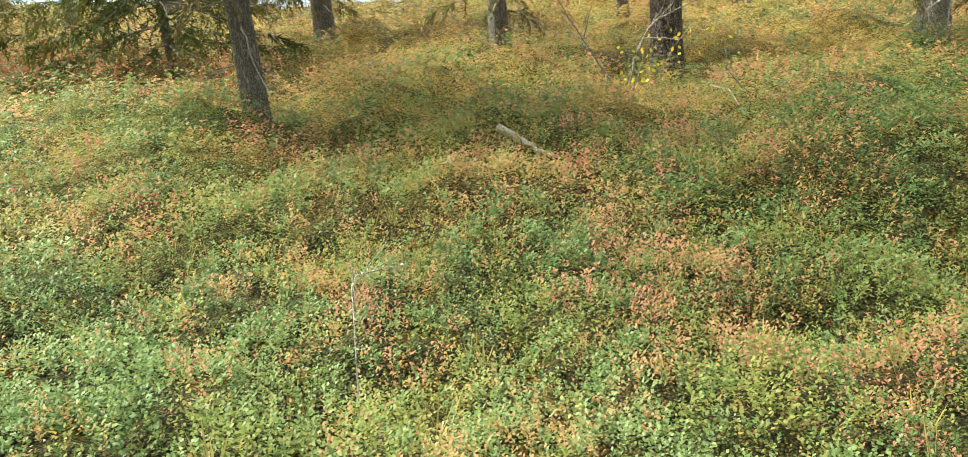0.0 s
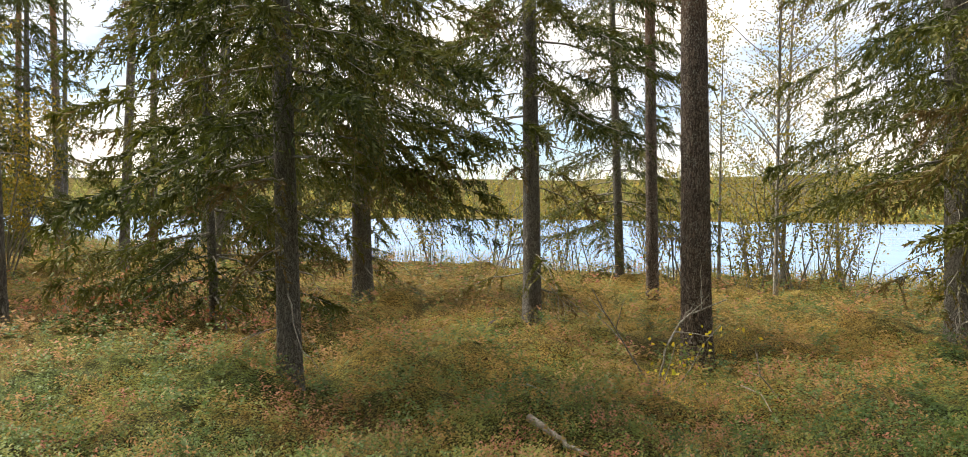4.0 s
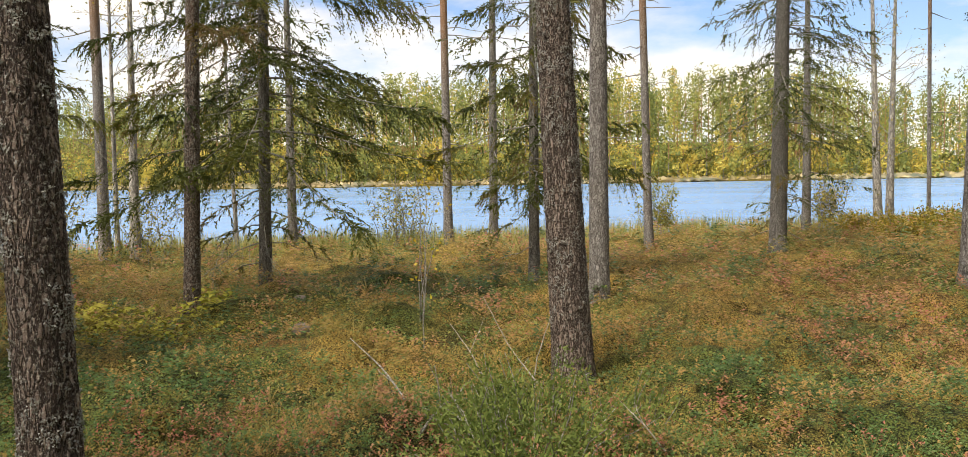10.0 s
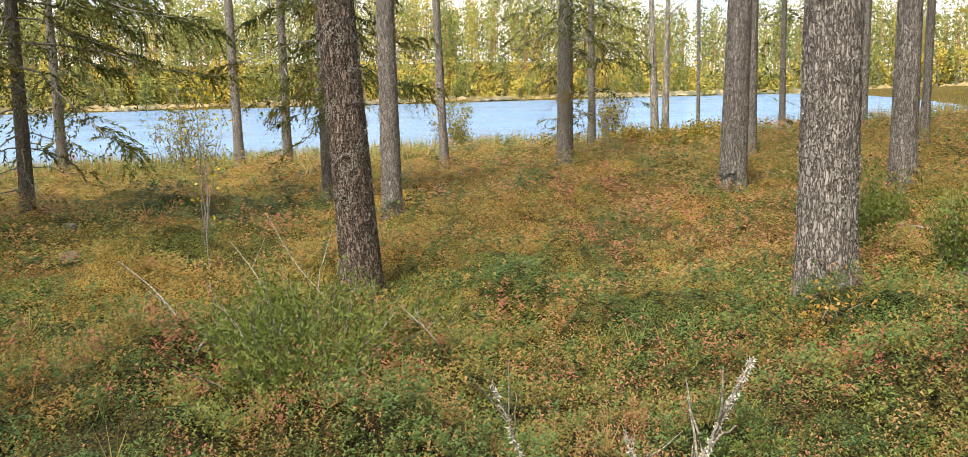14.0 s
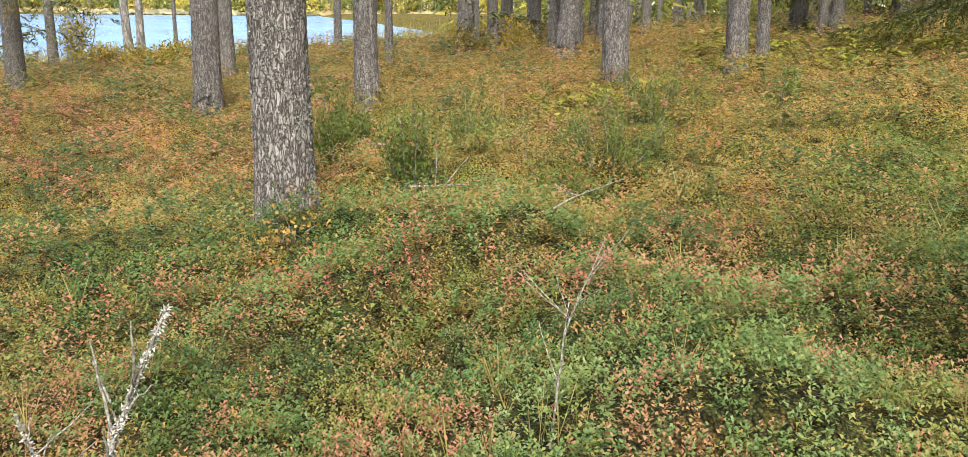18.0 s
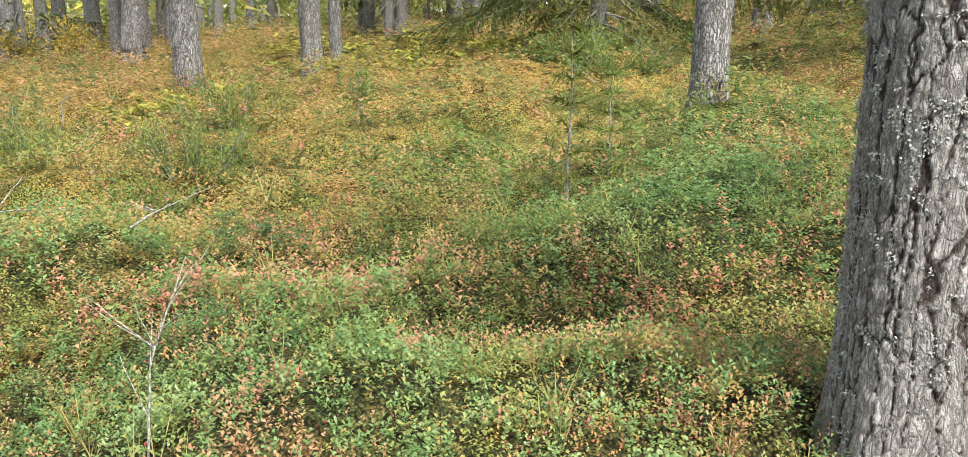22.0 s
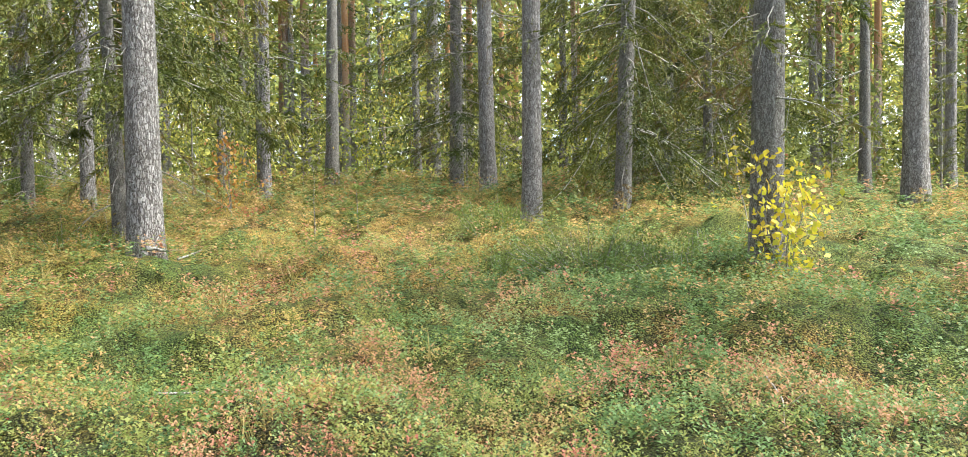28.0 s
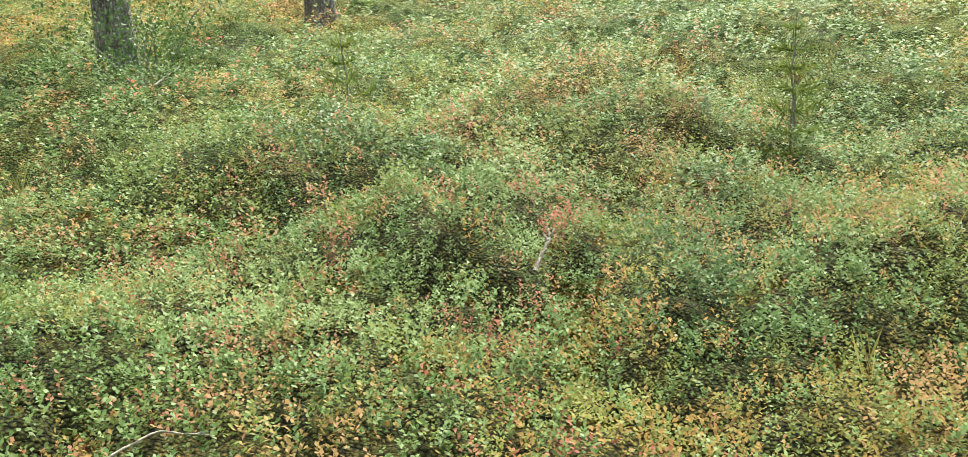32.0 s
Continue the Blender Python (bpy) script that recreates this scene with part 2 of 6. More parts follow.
def mixer(nt, a, b, fac, mode="MIX"):
    m = nt.nodes.new("ShaderNodeMix")
    m.data_type, m.blend_type = "RGBA", mode
    for sock, v in (("A", a), ("B", b), ("Factor", fac)):
        s = [i for i in m.inputs if i.name == sock and i.enabled][0]
        if isinstance(v, bpy.types.NodeSocket):
            nt.links.new(v, s)
        elif sock == "Factor":
            s.default_value = v
        else:
            s.default_value = (*v, 1)
    return [o for o in m.outputs if o.enabled][0]


def object_coords(nt, scale=(1, 1, 1)):
    c = nt.nodes.new("ShaderNodeTexCoord")
    m = nt.nodes.new("ShaderNodeMapping")
    m.inputs["Scale"].default_value = scale
    nt.links.new(c.outputs["Object"], m.inputs["Vector"])
    return m.outputs["Vector"]


def leaf_material(name, stops, rough=0.5, glow=0.3, jitter=0.25, spec=0.5):
    """Leaves coloured by the plant's own tone, with a jitter leaf by leaf; thin, so some light passes."""
    mat, nt, b = material(name, rough)
    at = nt.nodes.new("ShaderNodeAttribute")
    at.attribute_name = "tone"
    geo = nt.nodes.new("ShaderNodeNewGeometry")
    add = nt.nodes.new("ShaderNodeMath")
    add.operation = "MULTIPLY_ADD"
    add.inputs[1].default_value = jitter
    nt.links.new(geo.outputs["Random Per Island"], add.inputs[0])
    nt.links.new(at.outputs["Fac"], add.inputs[2])
    r = ramp(nt, stops)
    nt.links.new(add.outputs[0], r.inputs["Fac"])
    n = noise_node(nt, 160.0, 2)
    dark = mixer(nt, r.outputs["Color"], (0.5, 0.5, 0.5), 0.3, "MULTIPLY")
    col = mixer(nt, dark, r.outputs["Color"], n.outputs["Fac"])
    nt.links.new(col, b.inputs["Base Color"])
    b.inputs["Specular IOR Level"].default_value = spec
    tr = nt.nodes.new("ShaderNodeBsdfTranslucent")
    nt.links.new(col, tr.inputs["Color"])
    mx = nt.nodes.new("ShaderNodeMixShader")
    mx.inputs[0].default_value = glow
    nt.links.new(b.outputs[0], mx.inputs[1])
    nt.links.new(tr.outputs[0], mx.inputs[2])
    nt.links.new(mx.outputs[0], nt.nodes["Material Output"].inputs["Surface"])
    return mat


def math_node(nt, op, a, b=0.0, c=0.0):
    m = nt.nodes.new("ShaderNodeMath")
    m.operation = op
    for sock, v in zip(m.inputs, (a, b, c)):
        if isinstance(v, bpy.types.NodeSocket):
            nt.links.new(v, sock)
        else:
            sock.default_value = v
    return m.outputs[0]


def bark_material(name, plate, crack, lichen, upper=None, upper_from=3.0, lichen_amount=0.5, scale=1.0, bump=1.0, seams=0.8):
    """Scaly bark: loose flakes of uneven tone, dark cracks and long fissures, grey lichen, and for pines the orange upper stem."""
    mat, nt, b = material(name, 0.9)
    flat = object_coords(nt)
    tall = object_coords(nt, (1, 1, 0.42))
    long = object_coords(nt, (1, 1, 0.14))
    warp = noise_node(nt, 30 * scale, 4, tall, 0.65)
    wv = nt.nodes.new("ShaderNodeVectorMath")
    wv.operation = "MULTIPLY_ADD"
    wv.inputs[1].default_value = (0.035 / scale, 0.035 / scale, 0.035 / scale)
    nt.links.new(warp.outputs["Color"], wv.inputs[0])
    nt.links.new(tall, wv.inputs[2])
    flakes, rims = nt.nodes.new("ShaderNodeTexVoronoi"), nt.nodes.new("ShaderNodeTexVoronoi")
    rims.feature = "DISTANCE_TO_EDGE"
    for v in (flakes, rims):
        v.inputs["Scale"].default_value = 19 * scale
        nt.links.new(wv.outputs[0], v.inputs["Vector"])
    pick = nt.nodes.new("ShaderNodeSeparateXYZ")
    nt.links.new(flakes.outputs["Color"], pick.inputs[0])
    tones = ramp(nt, [(0.0, tuple(0.65 * c for c in plate)), (0.35, tuple(0.85 * c for c in plate)), (0.75, tuple(1.05 * c for c in plate)), (1.0, tuple(1.25 * c for c in plate))])
    nt.links.new(pick.outputs["X"], tones.inputs["Fac"])
    fine = noise_node(nt, 120 * scale, 6, flat, 0.72)
    wide = noise_node(nt, 2.3, 4, flat)
    grain = ramp(nt, [(0.3, (0.45, 0.43, 0.41)), (0.55, (1.0, 1.0, 1.0)), (0.75, (1.4, 1.4, 1.4))])
    nt.links.new(fine.outputs["Fac"], grain.inputs["Fac"])
    tone = mixer(nt, tones.outputs["Color"], grain.outputs["Color"], 1.0, "MULTIPLY")
    seam = noise_node(nt, 22 * scale, 4, long, 0.6)
    gap = math_node(nt, "ABSOLUTE", math_node(nt, "SUBTRACT", seam.outputs["Fac"], 0.5))
    gap = math_node(nt, "MULTIPLY", gap, 2.2)
    depth = math_node(nt, "MINIMUM", gap, rims.outputs["Distance"])
    edge = ramp(nt, [(0.0, (0.0, 0.0, 0.0)), (0.05, (0.35, 0.35, 0.35)), (0.11, (0.9, 0.9, 0.9)), (0.2, (1, 1, 1))])
    nt.links.new(depth, edge.inputs["Fac"])
    at = nt.nodes.new("ShaderNodeAttribute")
    at.attribute_name = "tone"
    soft_edge = mixer(nt, (1, 1, 1), edge.outputs["Color"], seams)
    base = mixer(nt, crack, tone, soft_edge)
    if upper is not None:
        sep = nt.nodes.new("ShaderNodeSeparateXYZ")
        nt.links.new(flat, sep.inputs[0])
        hi = nt.nodes.new("ShaderNodeMapRange")
        hi.inputs["From Min"].default_value, hi.inputs["From Max"].default_value = upper_from, upper_from + 3.0
        nt.links.new(sep.outputs["Z"], hi.inputs["Value"])
        up = mixer(nt, upper, tuple(0.55 * c for c in upper), fine.outputs["Fac"])
        base = mixer(nt, base, up, hi.outputs["Result"])
    spots = noise_node(nt, 42 * scale, 5, flat, 0.7)
    thr = nt.nodes.new("ShaderNodeMapRange")
    thr.inputs["From Min"].default_value, thr.inputs["From Max"].default_value = 0.68 - 0.2 * lichen_amount, 0.74 - 0.2 * lichen_amount
    nt.links.new(spots.outputs["Fac"], thr.inputs["Value"])
    thin = math_node(nt, "MULTIPLY", thr.outputs["Result"], math_node(nt, "MULTIPLY", wide.outputs["Fac"], 1.5))
    base = mixer(nt, base, lichen, math_node(nt, "MINIMUM", thin, 0.9))
    base = mixer(nt, base, crack, at.outputs["Fac"])
    nt.links.new(base, b.inputs["Base Color"])
    b.inputs["Specular IOR Level"].default_value = 0.2
    bm = nt.nodes.new("ShaderNodeBump")
    bm.inputs["Strength"].default_value, bm.inputs["Distance"].default_value = bump, 0.02
    hgt = mixer(nt, soft_edge, fine.outputs["Color"], 0.4)
    hgt = mixer(nt, hgt, tones.outputs["Color"], 0.3)
    nt.links.new(hgt, bm.inputs["Height"])
    nt.links.new(bm.outputs["Normal"], b.inputs["Normal"])
    return mat


PINE_BARK = bark_material("pine_bark", (0.43, 0.40, 0.38), (0.05, 0.034, 0.027), (0.46, 0.465, 0.42), (0.46, 0.24, 0.11), 4.0, 0.6, 2.6, 1.0, 0.5)
FLAKY_BARK = bark_material("flaky_grey_bark", (0.41, 0.39, 0.372), (0.05, 0.037, 0.031), (0.50, 0.51, 0.47), (0.46, 0.24, 0.11), 4.0, 0.6, 1.7, 1.3, 0.85)
# browner bark of the lakeside pines, darkened also for their shaded sides
SHADED_BROWN_BARK = bark_material("flaky_brown_shaded_bark", (0.30, 0.235, 0.20), (0.03, 0.02, 0.016), (0.48, 0.45, 0.39), (0.44, 0.21, 0.09), 3.5, 0.7, 1.8, 1.5, 0.9)
SPRUCE_BARK = bark_material("spruce_bark", (0.27, 0.255, 0.235), (0.045, 0.034, 0.027), (0.38, 0.40, 0.35), None, 0, 0.7, 2.1, 0.9, 0.8)
BIRCH_BARK = bark_material("birch_bark", (0.50, 0.48, 0.44), (0.07, 0.065, 0.06), (0.30, 0.32, 0.27), None, 0, 0.5, 0.7, 0.3)
TWIG_BARK = bark_material("dead_twig", (0.26, 0.24, 0.21), (0.12, 0.10, 0.085), (0.42, 0.44, 0.38), None, 0, 0.9, 2.0, 0.3)
SPRUCE_NEEDLE = leaf_material("spruce_needles", [(0.0, (0.032, 0.05, 0.011)), (0.45, (0.085, 0.108, 0.018)), (0.75, (0.165, 0.17, 0.028)), (1.0, (0.19, 0.13, 0.045))], 0.55, 0.3, 0.3, 0.35)
PINE_NEEDLE = leaf_material("pine_needles", [(0.0, (0.035, 0.06, 0.02)), (0.6, (0.08, 0.11, 0.03)), (1.0, (0.14, 0.16, 0.045))], 0.55, 0.2, 0.4)
BIRCH_LEAF = leaf_material("birch_leaves", [(0.0, (0.12, 0.15, 0.03)), (0.5, (0.30, 0.28, 0.04)), (1.0, (0.50, 0.34, 0.05))], 0.5, 0.4, 0.5)
LINGON = leaf_material("lingonberry_leaves", [(0.0, (0.05, 0.098, 0.03)), (0.4, (0.115, 0.20, 0.058)), (0.75, (0.175, 0.26, 0.085)), (1.0, (0.27, 0.35, 0.14))], 0.5, 0.36, 0.22, 0.35)
BILBERRY = leaf_material("bilberry_leaves", [(0.0, (0.085, 0.14, 0.032)), (0.4, (0.18, 0.235, 0.055)), (0.8, (0.29, 0.31, 0.082)), (1.0, (0.37, 0.31, 0.095))], 0.55, 0.42, 0.2, 0.35)
AUTUMN = leaf_material("autumn_bilberry_leaves", [(0.0, (0.38, 0.30, 0.11)), (0.35, (0.46, 0.28, 0.14)), (0.7, (0.47, 0.205, 0.14)), (1.0, (0.43, 0.14, 0.10))], 0.6, 0.42, 0.25, 0.3)
HEATH = leaf_material("heath_needles", [(0.0, (0.22, 0.195, 0.052)), (0.35, (0.36, 0.265, 0.08)), (0.7, (0.46, 0.285, 0.105)), (1.0, (0.47, 0.255, 0.125))], 0.7, 0.42, 0.15, 0.3)
GRASS = leaf_material("grass_blades", [(0.0, (0.18, 0.20, 0.05)), (0.5, (0.34, 0.31, 0.10)), (1.0, (0.46, 0.36, 0.14))], 0.6, 0.3, 0.4)
REED = leaf_material("reed_blades", [(0.0, (0.22, 0.25, 0.06)), (0.5, (0.38, 0.36, 0.10)), (1.0, (0.50, 0.42, 0.15))], 0.6, 0.3, 0.4)
FAR_LEAF = leaf_material("far_crowns", [(0.0, (0.11, 0.15, 0.055)), (0.35, (0.24, 0.28, 0.075)), (0.6, (0.42, 0.42, 0.10)), (0.8, (0.62, 0.52, 0.10)), (1.0, (0.66, 0.44, 0.09))], 0.7, 0.34, 0.12)
INLAND_LEAF = leaf_material("inland_crowns", [(0.0, (0.12, 0.16, 0.06)), (0.4, (0.26, 0.30, 0.085)), (0.7, (0.46, 0.45, 0.10)), (1.0, (0.60, 0.49, 0.08))], 0.7, 0.4, 0.15, 0.2)
MOSS_TUFT = leaf_material("bright_moss_tufts", [(0.0, (0.20, 0.22, 0.035)), (0.5, (0.30, 0.30, 0.045)), (1.0, (0.38, 0.34, 0.06))], 0.8, 0.2, 0.3, 0.2)
JUNIPER = leaf_material("juniper_needles", [(0.0, (0.07, 0.115, 0.03)), (0.5, (0.145, 0.20, 0.05)), (1.0, (0.25, 0.29, 0.075))], 0.6, 0.3, 0.4, 0.15)
LICHEN = leaf_material("lichen_flakes", [(0.0, (0.31, 0.315, 0.29)), (0.5, (0.42, 0.425, 0.39)), (1.0, (0.52, 0.525, 0.48))], 0.95, 0.15, 0.5, 0.05)


def ground_material():
    mat, nt, b = material("moss_and_litter", 0.95)
    v = object_coords(nt)
    big, mid, tiny = noise_node(nt, 0.35, 4, v), noise_node(nt, 2.6, 5, v), noise_node(nt, 45.0, 6, v, 0.7)
    c1 = ramp(nt, [(0.35, (0.06, 0.055, 0.018)), (0.5, (0.14, 0.125, 0.026)), (0.62, (0.20, 0.13, 0.035)), (0.72, (0.13, 0.14, 0.028))])
    nt.links.new(mid.outputs["Fac"], c1.inputs["Fac"])
    c2 = ramp(nt, [(0.4, (0.11, 0.115, 0.024)), (0.6, (0.20, 0.135, 0.036))])
    nt.links.new(big.outputs["Fac"], c2.inputs["Fac"])
    m = mixer(nt, c1.outputs["Color"], c2.outputs["Color"], 0.5)
    dk = ramp(nt, [(0.3, (0.35, 0.35, 0.35)), (0.7, (1.25, 1.2, 1.1))])
    nt.links.new(tiny.outputs["Fac"], dk.inputs["Fac"])
    m = mixer(nt, m, dk.outputs["Color"], 1.0, "MULTIPLY")
    leafy = nt.nodes.new("ShaderNodeTexVoronoi")
    leafy.inputs["Scale"].default_value = 62.0
    nt.links.new(v, leafy.inputs["Vector"])
    pick = nt.nodes.new("ShaderNodeSeparateXYZ")
    nt.links.new(leafy.outputs["Color"], pick.inputs[0])
    litter = ramp(nt, [(0.0, (0.05, 0.075, 0.018)), (0.3, (0.12, 0.15, 0.03)), (0.55, (0.2, 0.17, 0.035)), (0.8, (0.27, 0.15, 0.05)), (1.0, (0.1, 0.06, 0.03))])
    nt.links.new(pick.outputs["X"], litter.inputs["Fac"])
    m = mixer(nt, m, litter.outputs["Color"], 0.6)
    # cell edges darkened in the colour, for the shade between litter leaves
    gap_shade = ramp(nt, [(0.35, (1, 1, 1)), (0.75, (0.18, 0.16, 0.13))])
    nt.links.new(leafy.outputs["Distance"], gap_shade.inputs["Fac"])
    m = mixer(nt, m, gap_shade.outputs["Color"], 1.0, "MULTIPLY")
    nt.links.new(m, b.inputs["Base Color"])
    b.inputs["Specular IOR Level"].default_value = 0.1
    bm = nt.nodes.new("ShaderNodeBump")
    bm.inputs["Strength"].default_value, bm.inputs["Distance"].default_value = 0.9, 0.06
    nt.links.new(tiny.outputs["Fac"], bm.inputs["Height"])
    nt.links.new(bm.outputs["Normal"], b.inputs["Normal"])
    return mat


def water_material():
    mat, nt, b = material("lake_water", 0.12)
    b.inputs["Base Color"].default_value = (0.16, 0.33, 0.62, 1)
    b.inputs["IOR"].default_value = 1.33
    v = object_coords(nt, (1, 1, 1))
    n1, n2 = noise_node(nt, 1.6, 3, v), noise_node(nt, 0.06, 3, v)
    bm = nt.nodes.new("ShaderNodeBump")
    bm.inputs["Strength"].default_value, bm.inputs["Distance"].default_value = 0.7, 0.12
    nt.links.new(n1.outputs["Fac"], bm.inputs["Height"])
    nt.links.new(bm.outputs["Normal"], b.inputs["Normal"])
    rr = nt.nodes.new("ShaderNodeMapRange")
    rr.inputs["To Min"].default_value, rr.inputs["To Max"].default_value = 0.08, 0.3
    nt.links.new(n2.outputs["Fac"], rr.inputs["Value"])
    nt.links.new(rr.outputs["Result"], b.inputs["Roughness"])
    return mat


# ---------------------------------------------------------------- ground and lake
u = np.linspace(-1, 1, 220)
line = np.sinh(u * 6.2) / np.sinh(6.2) * 1500.0
gx, gy = np.meshgrid(line, line, indexing="xy")
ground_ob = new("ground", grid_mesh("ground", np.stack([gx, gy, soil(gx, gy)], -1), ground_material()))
tagged(ground_ob, label="mossy forest floor sloping down to the lake shore", category="ground", kind="structure")
wx, wy = np.meshgrid(np.linspace(-900, 1400, 60), np.linspace(-300, 1400, 60), indexing="xy")
lake = new("water", grid_mesh("water", np.stack([wx, wy, np.full(wx.shape, WATER)], -1), water_material()))
tagged(lake, label="rippled blue lake with a wooded far shore", category="lake", kind="structure")

# ---------------------------------------------------------------- trees
def stem(name, dia, height, lean, mat, fine=0, bend=0.0, seed=0, relief=1.0, away=0.0):
    """A trunk with a flared foot. fine 0: plain, 1: middle distance, 2: near, 3: nearest, with plates of bark in relief."""
    segs = (12, 32, 72, 290)[fine]
    top = (height, 4.6, 4.2, 3.0)[fine]
    step = (1.2, 0.055, 0.024, 0.0075)[fine]
    z = np.arange(-0.25, top, step)
    if fine:
        z = np.concatenate([z, np.linspace(top, height, 14)])
    ang = np.linspace(0, 2 * np.pi, segs, endpoint=False)
    zz, aa = np.meshgrid(z, ang, indexing="ij")
    r0 = dia / 2
    rad = r0 * np.clip(1.06 - 0.92 * np.maximum(zz, 0) / height, 0.05, 2) + r0 * 0.30 * np.exp(-np.maximum(zz, 0) / 0.22)
    rad = rad * (1 + 0.10 * np.exp(-np.maximum(zz, 0) / 0.3) * np.sin(5 * aa + seed) + 0.02 * np.sin(2 * aa + zz * 0.7 + seed))
    tone = np.zeros(zz.shape)
    if fine:
        s = aa * r0 + 40 * seed
        wide = 0.040 if fine == 3 else 0.032
        wrap = max(8, int(2 * np.pi * r0 / wide))
        wob = ((soft_noise(s, zz * 0.6, 0.06, seed) - 0.5) * 0.75 + (soft_noise(s, zz, 0.016, seed + 3) - 0.5) * 0.28
               + (soft_noise(s * 0, zz, 0.35, seed + 4) - 0.5) * 1.0)
        up = (soft_noise(s, zz, 0.03, seed + 6) - 0.5) * 0.5
        f1, f2, tn = cells(aa / (2 * np.pi) * wrap + wob, zz / (0.32 if fine == 3 else 0.11) + up, wrap, seed)
        crack = np.clip(1 - (f2 - f1) / 0.085, 0, 1)
        h1, h2, _ = cells(aa / (2 * np.pi) * wrap * 2 + wob * 1.6, zz / 0.06 + up * 2, wrap * 2, seed + 2)
        split = np.clip(1 - (h2 - h1) / 0.16, 0, 1)
        layer = 0.0
        if fine == 3:
            wrap = max(8, int(2 * np.pi * r0 / 0.05))
            drift = (soft_noise(s, zz * 0.6, 0.13, seed + 11) - 0.5) * 0.5 + (soft_noise(s, zz * 0.7, 0.03, seed + 12) - 0.5) * 0.3 + (soft_noise(s, zz, 0.011, seed + 16) - 0.5) * 0.22
            f1, f2, tn = cells(aa / (2 * np.pi) * wrap + drift, zz / 0.42 + (soft_noise(s, zz, 0.06, seed + 17) - 0.5) * 0.5, wrap, seed)
            crack = np.clip(1.1 - (f2 - f1) / (0.02 + 0.19 * soft_noise(s, zz * 0.4, 0.07, seed + 13)), 0, 1)
            h1, h2, _ = cells(aa / (2 * np.pi) * wrap * 2 + drift * 1.6, zz / 0.09 + drift * 1.5, wrap * 2, seed + 2)
            split = np.clip(1 - (h2 - h1) / 0.10, 0, 1) * (soft_noise(s, zz, 0.08, seed + 18) > 0.5)
            heap = soft_noise(s, zz * 0.7, 0.018, seed + 14) * 0.5 + soft_noise(s, zz * 0.7, 0.009, seed + 15) * 0.5
            layer = np.floor(heap * 6) / 6 - 0.5
        rough = soft_noise(s, zz * 0.5, 0.0075, seed + 8) * 0.55 + soft_noise(s, zz * 0.6, 0.02, seed + 9) * 0.45
        amp = (0.0, 0.009, 0.011, 0.008)[fine] * relief * np.clip(1.25 - zz / 12, 0.15, 1)
        rad = rad + amp * (0.3 * tn - 1.0 * crack - 0.25 * split + 0.8 * (rough - 0.5) + 0.7 * layer)
        if fine == 3:
            tone = np.clip(crack * 1.5 - 0.25 + 0.35 * split - 0.5 * (rough - 0.5), 0, 0.95)
    lx, ly = lean
    turn = aa + away
    co = np.stack([rad * np.cos(turn) + lx * zz + bend * zz * zz * 0.002, rad * np.sin(turn) + ly * zz, zz], -1)
    return grid_mesh(name, co, mat, True, tone, fine < 3)


def lichen_flakes(name, dia, height, lean, count, seed, away, big=1.0):
    """Tufts of grey lichen on the bark, thickest on one side."""
    g = np.random.default_rng(seed)
    a, z = g.uniform(0, 2 * np.pi, count * 5), g.uniform(0.0, height, count * 5)
    keep = (soft_noise(a * dia * 0.5 + 9 * seed, z, 0.03, seed) * 0.6 + soft_noise(a * dia * 0.5, z, 0.12, seed + 1) * 0.5) > 0.66
    a, z = a[keep][:count], z[keep][:count]
    n = len(a)
    r = dia / 2 * 1.04 + dia / 2 * 0.28 * np.exp(-z / 0.22)
    out = np.stack([np.cos(a + away), np.sin(a + away), np.zeros(n)], -1)
    base = out * r[:, None] + np.stack([lean[0] * z, lean[1] * z, z], -1) + out * g.uniform(-0.004, 0.004, (n, 1))
    way = unit(out * 0.35 + g.normal(0, 0.8, (n, 3)) * (1 - np.abs(out) * 0.6))
    sd = unit(np.cross(way, out + g.normal(0, 0.35, (n, 3))))
    return needle_mesh(name, diamonds(base, way, sd, g.uniform(0.004, 0.012, n) * big, g.uniform(0.005, 0.010, n) * big), LICHEN, g.uniform(0, 0.35, n))


def spine(z, lean):
    return np.array([lean[0] * z, lean[1] * z, z])


def diamonds(base, way, side, length, width):
    """Flat leaves: base points, pointing ways, sideways directions, lengths and widths, as quads."""
    w, l = side * (np.asarray(width)[..., None] * 0.5), way * np.asarray(length)[..., None]
    return np.stack([base, base + l * 0.45 + w, base + l, base + l * 0.45 - w], -2)


def unit(v):
    return v / (np.linalg.norm(v, axis=-1, keepdims=True) + 1e-9)


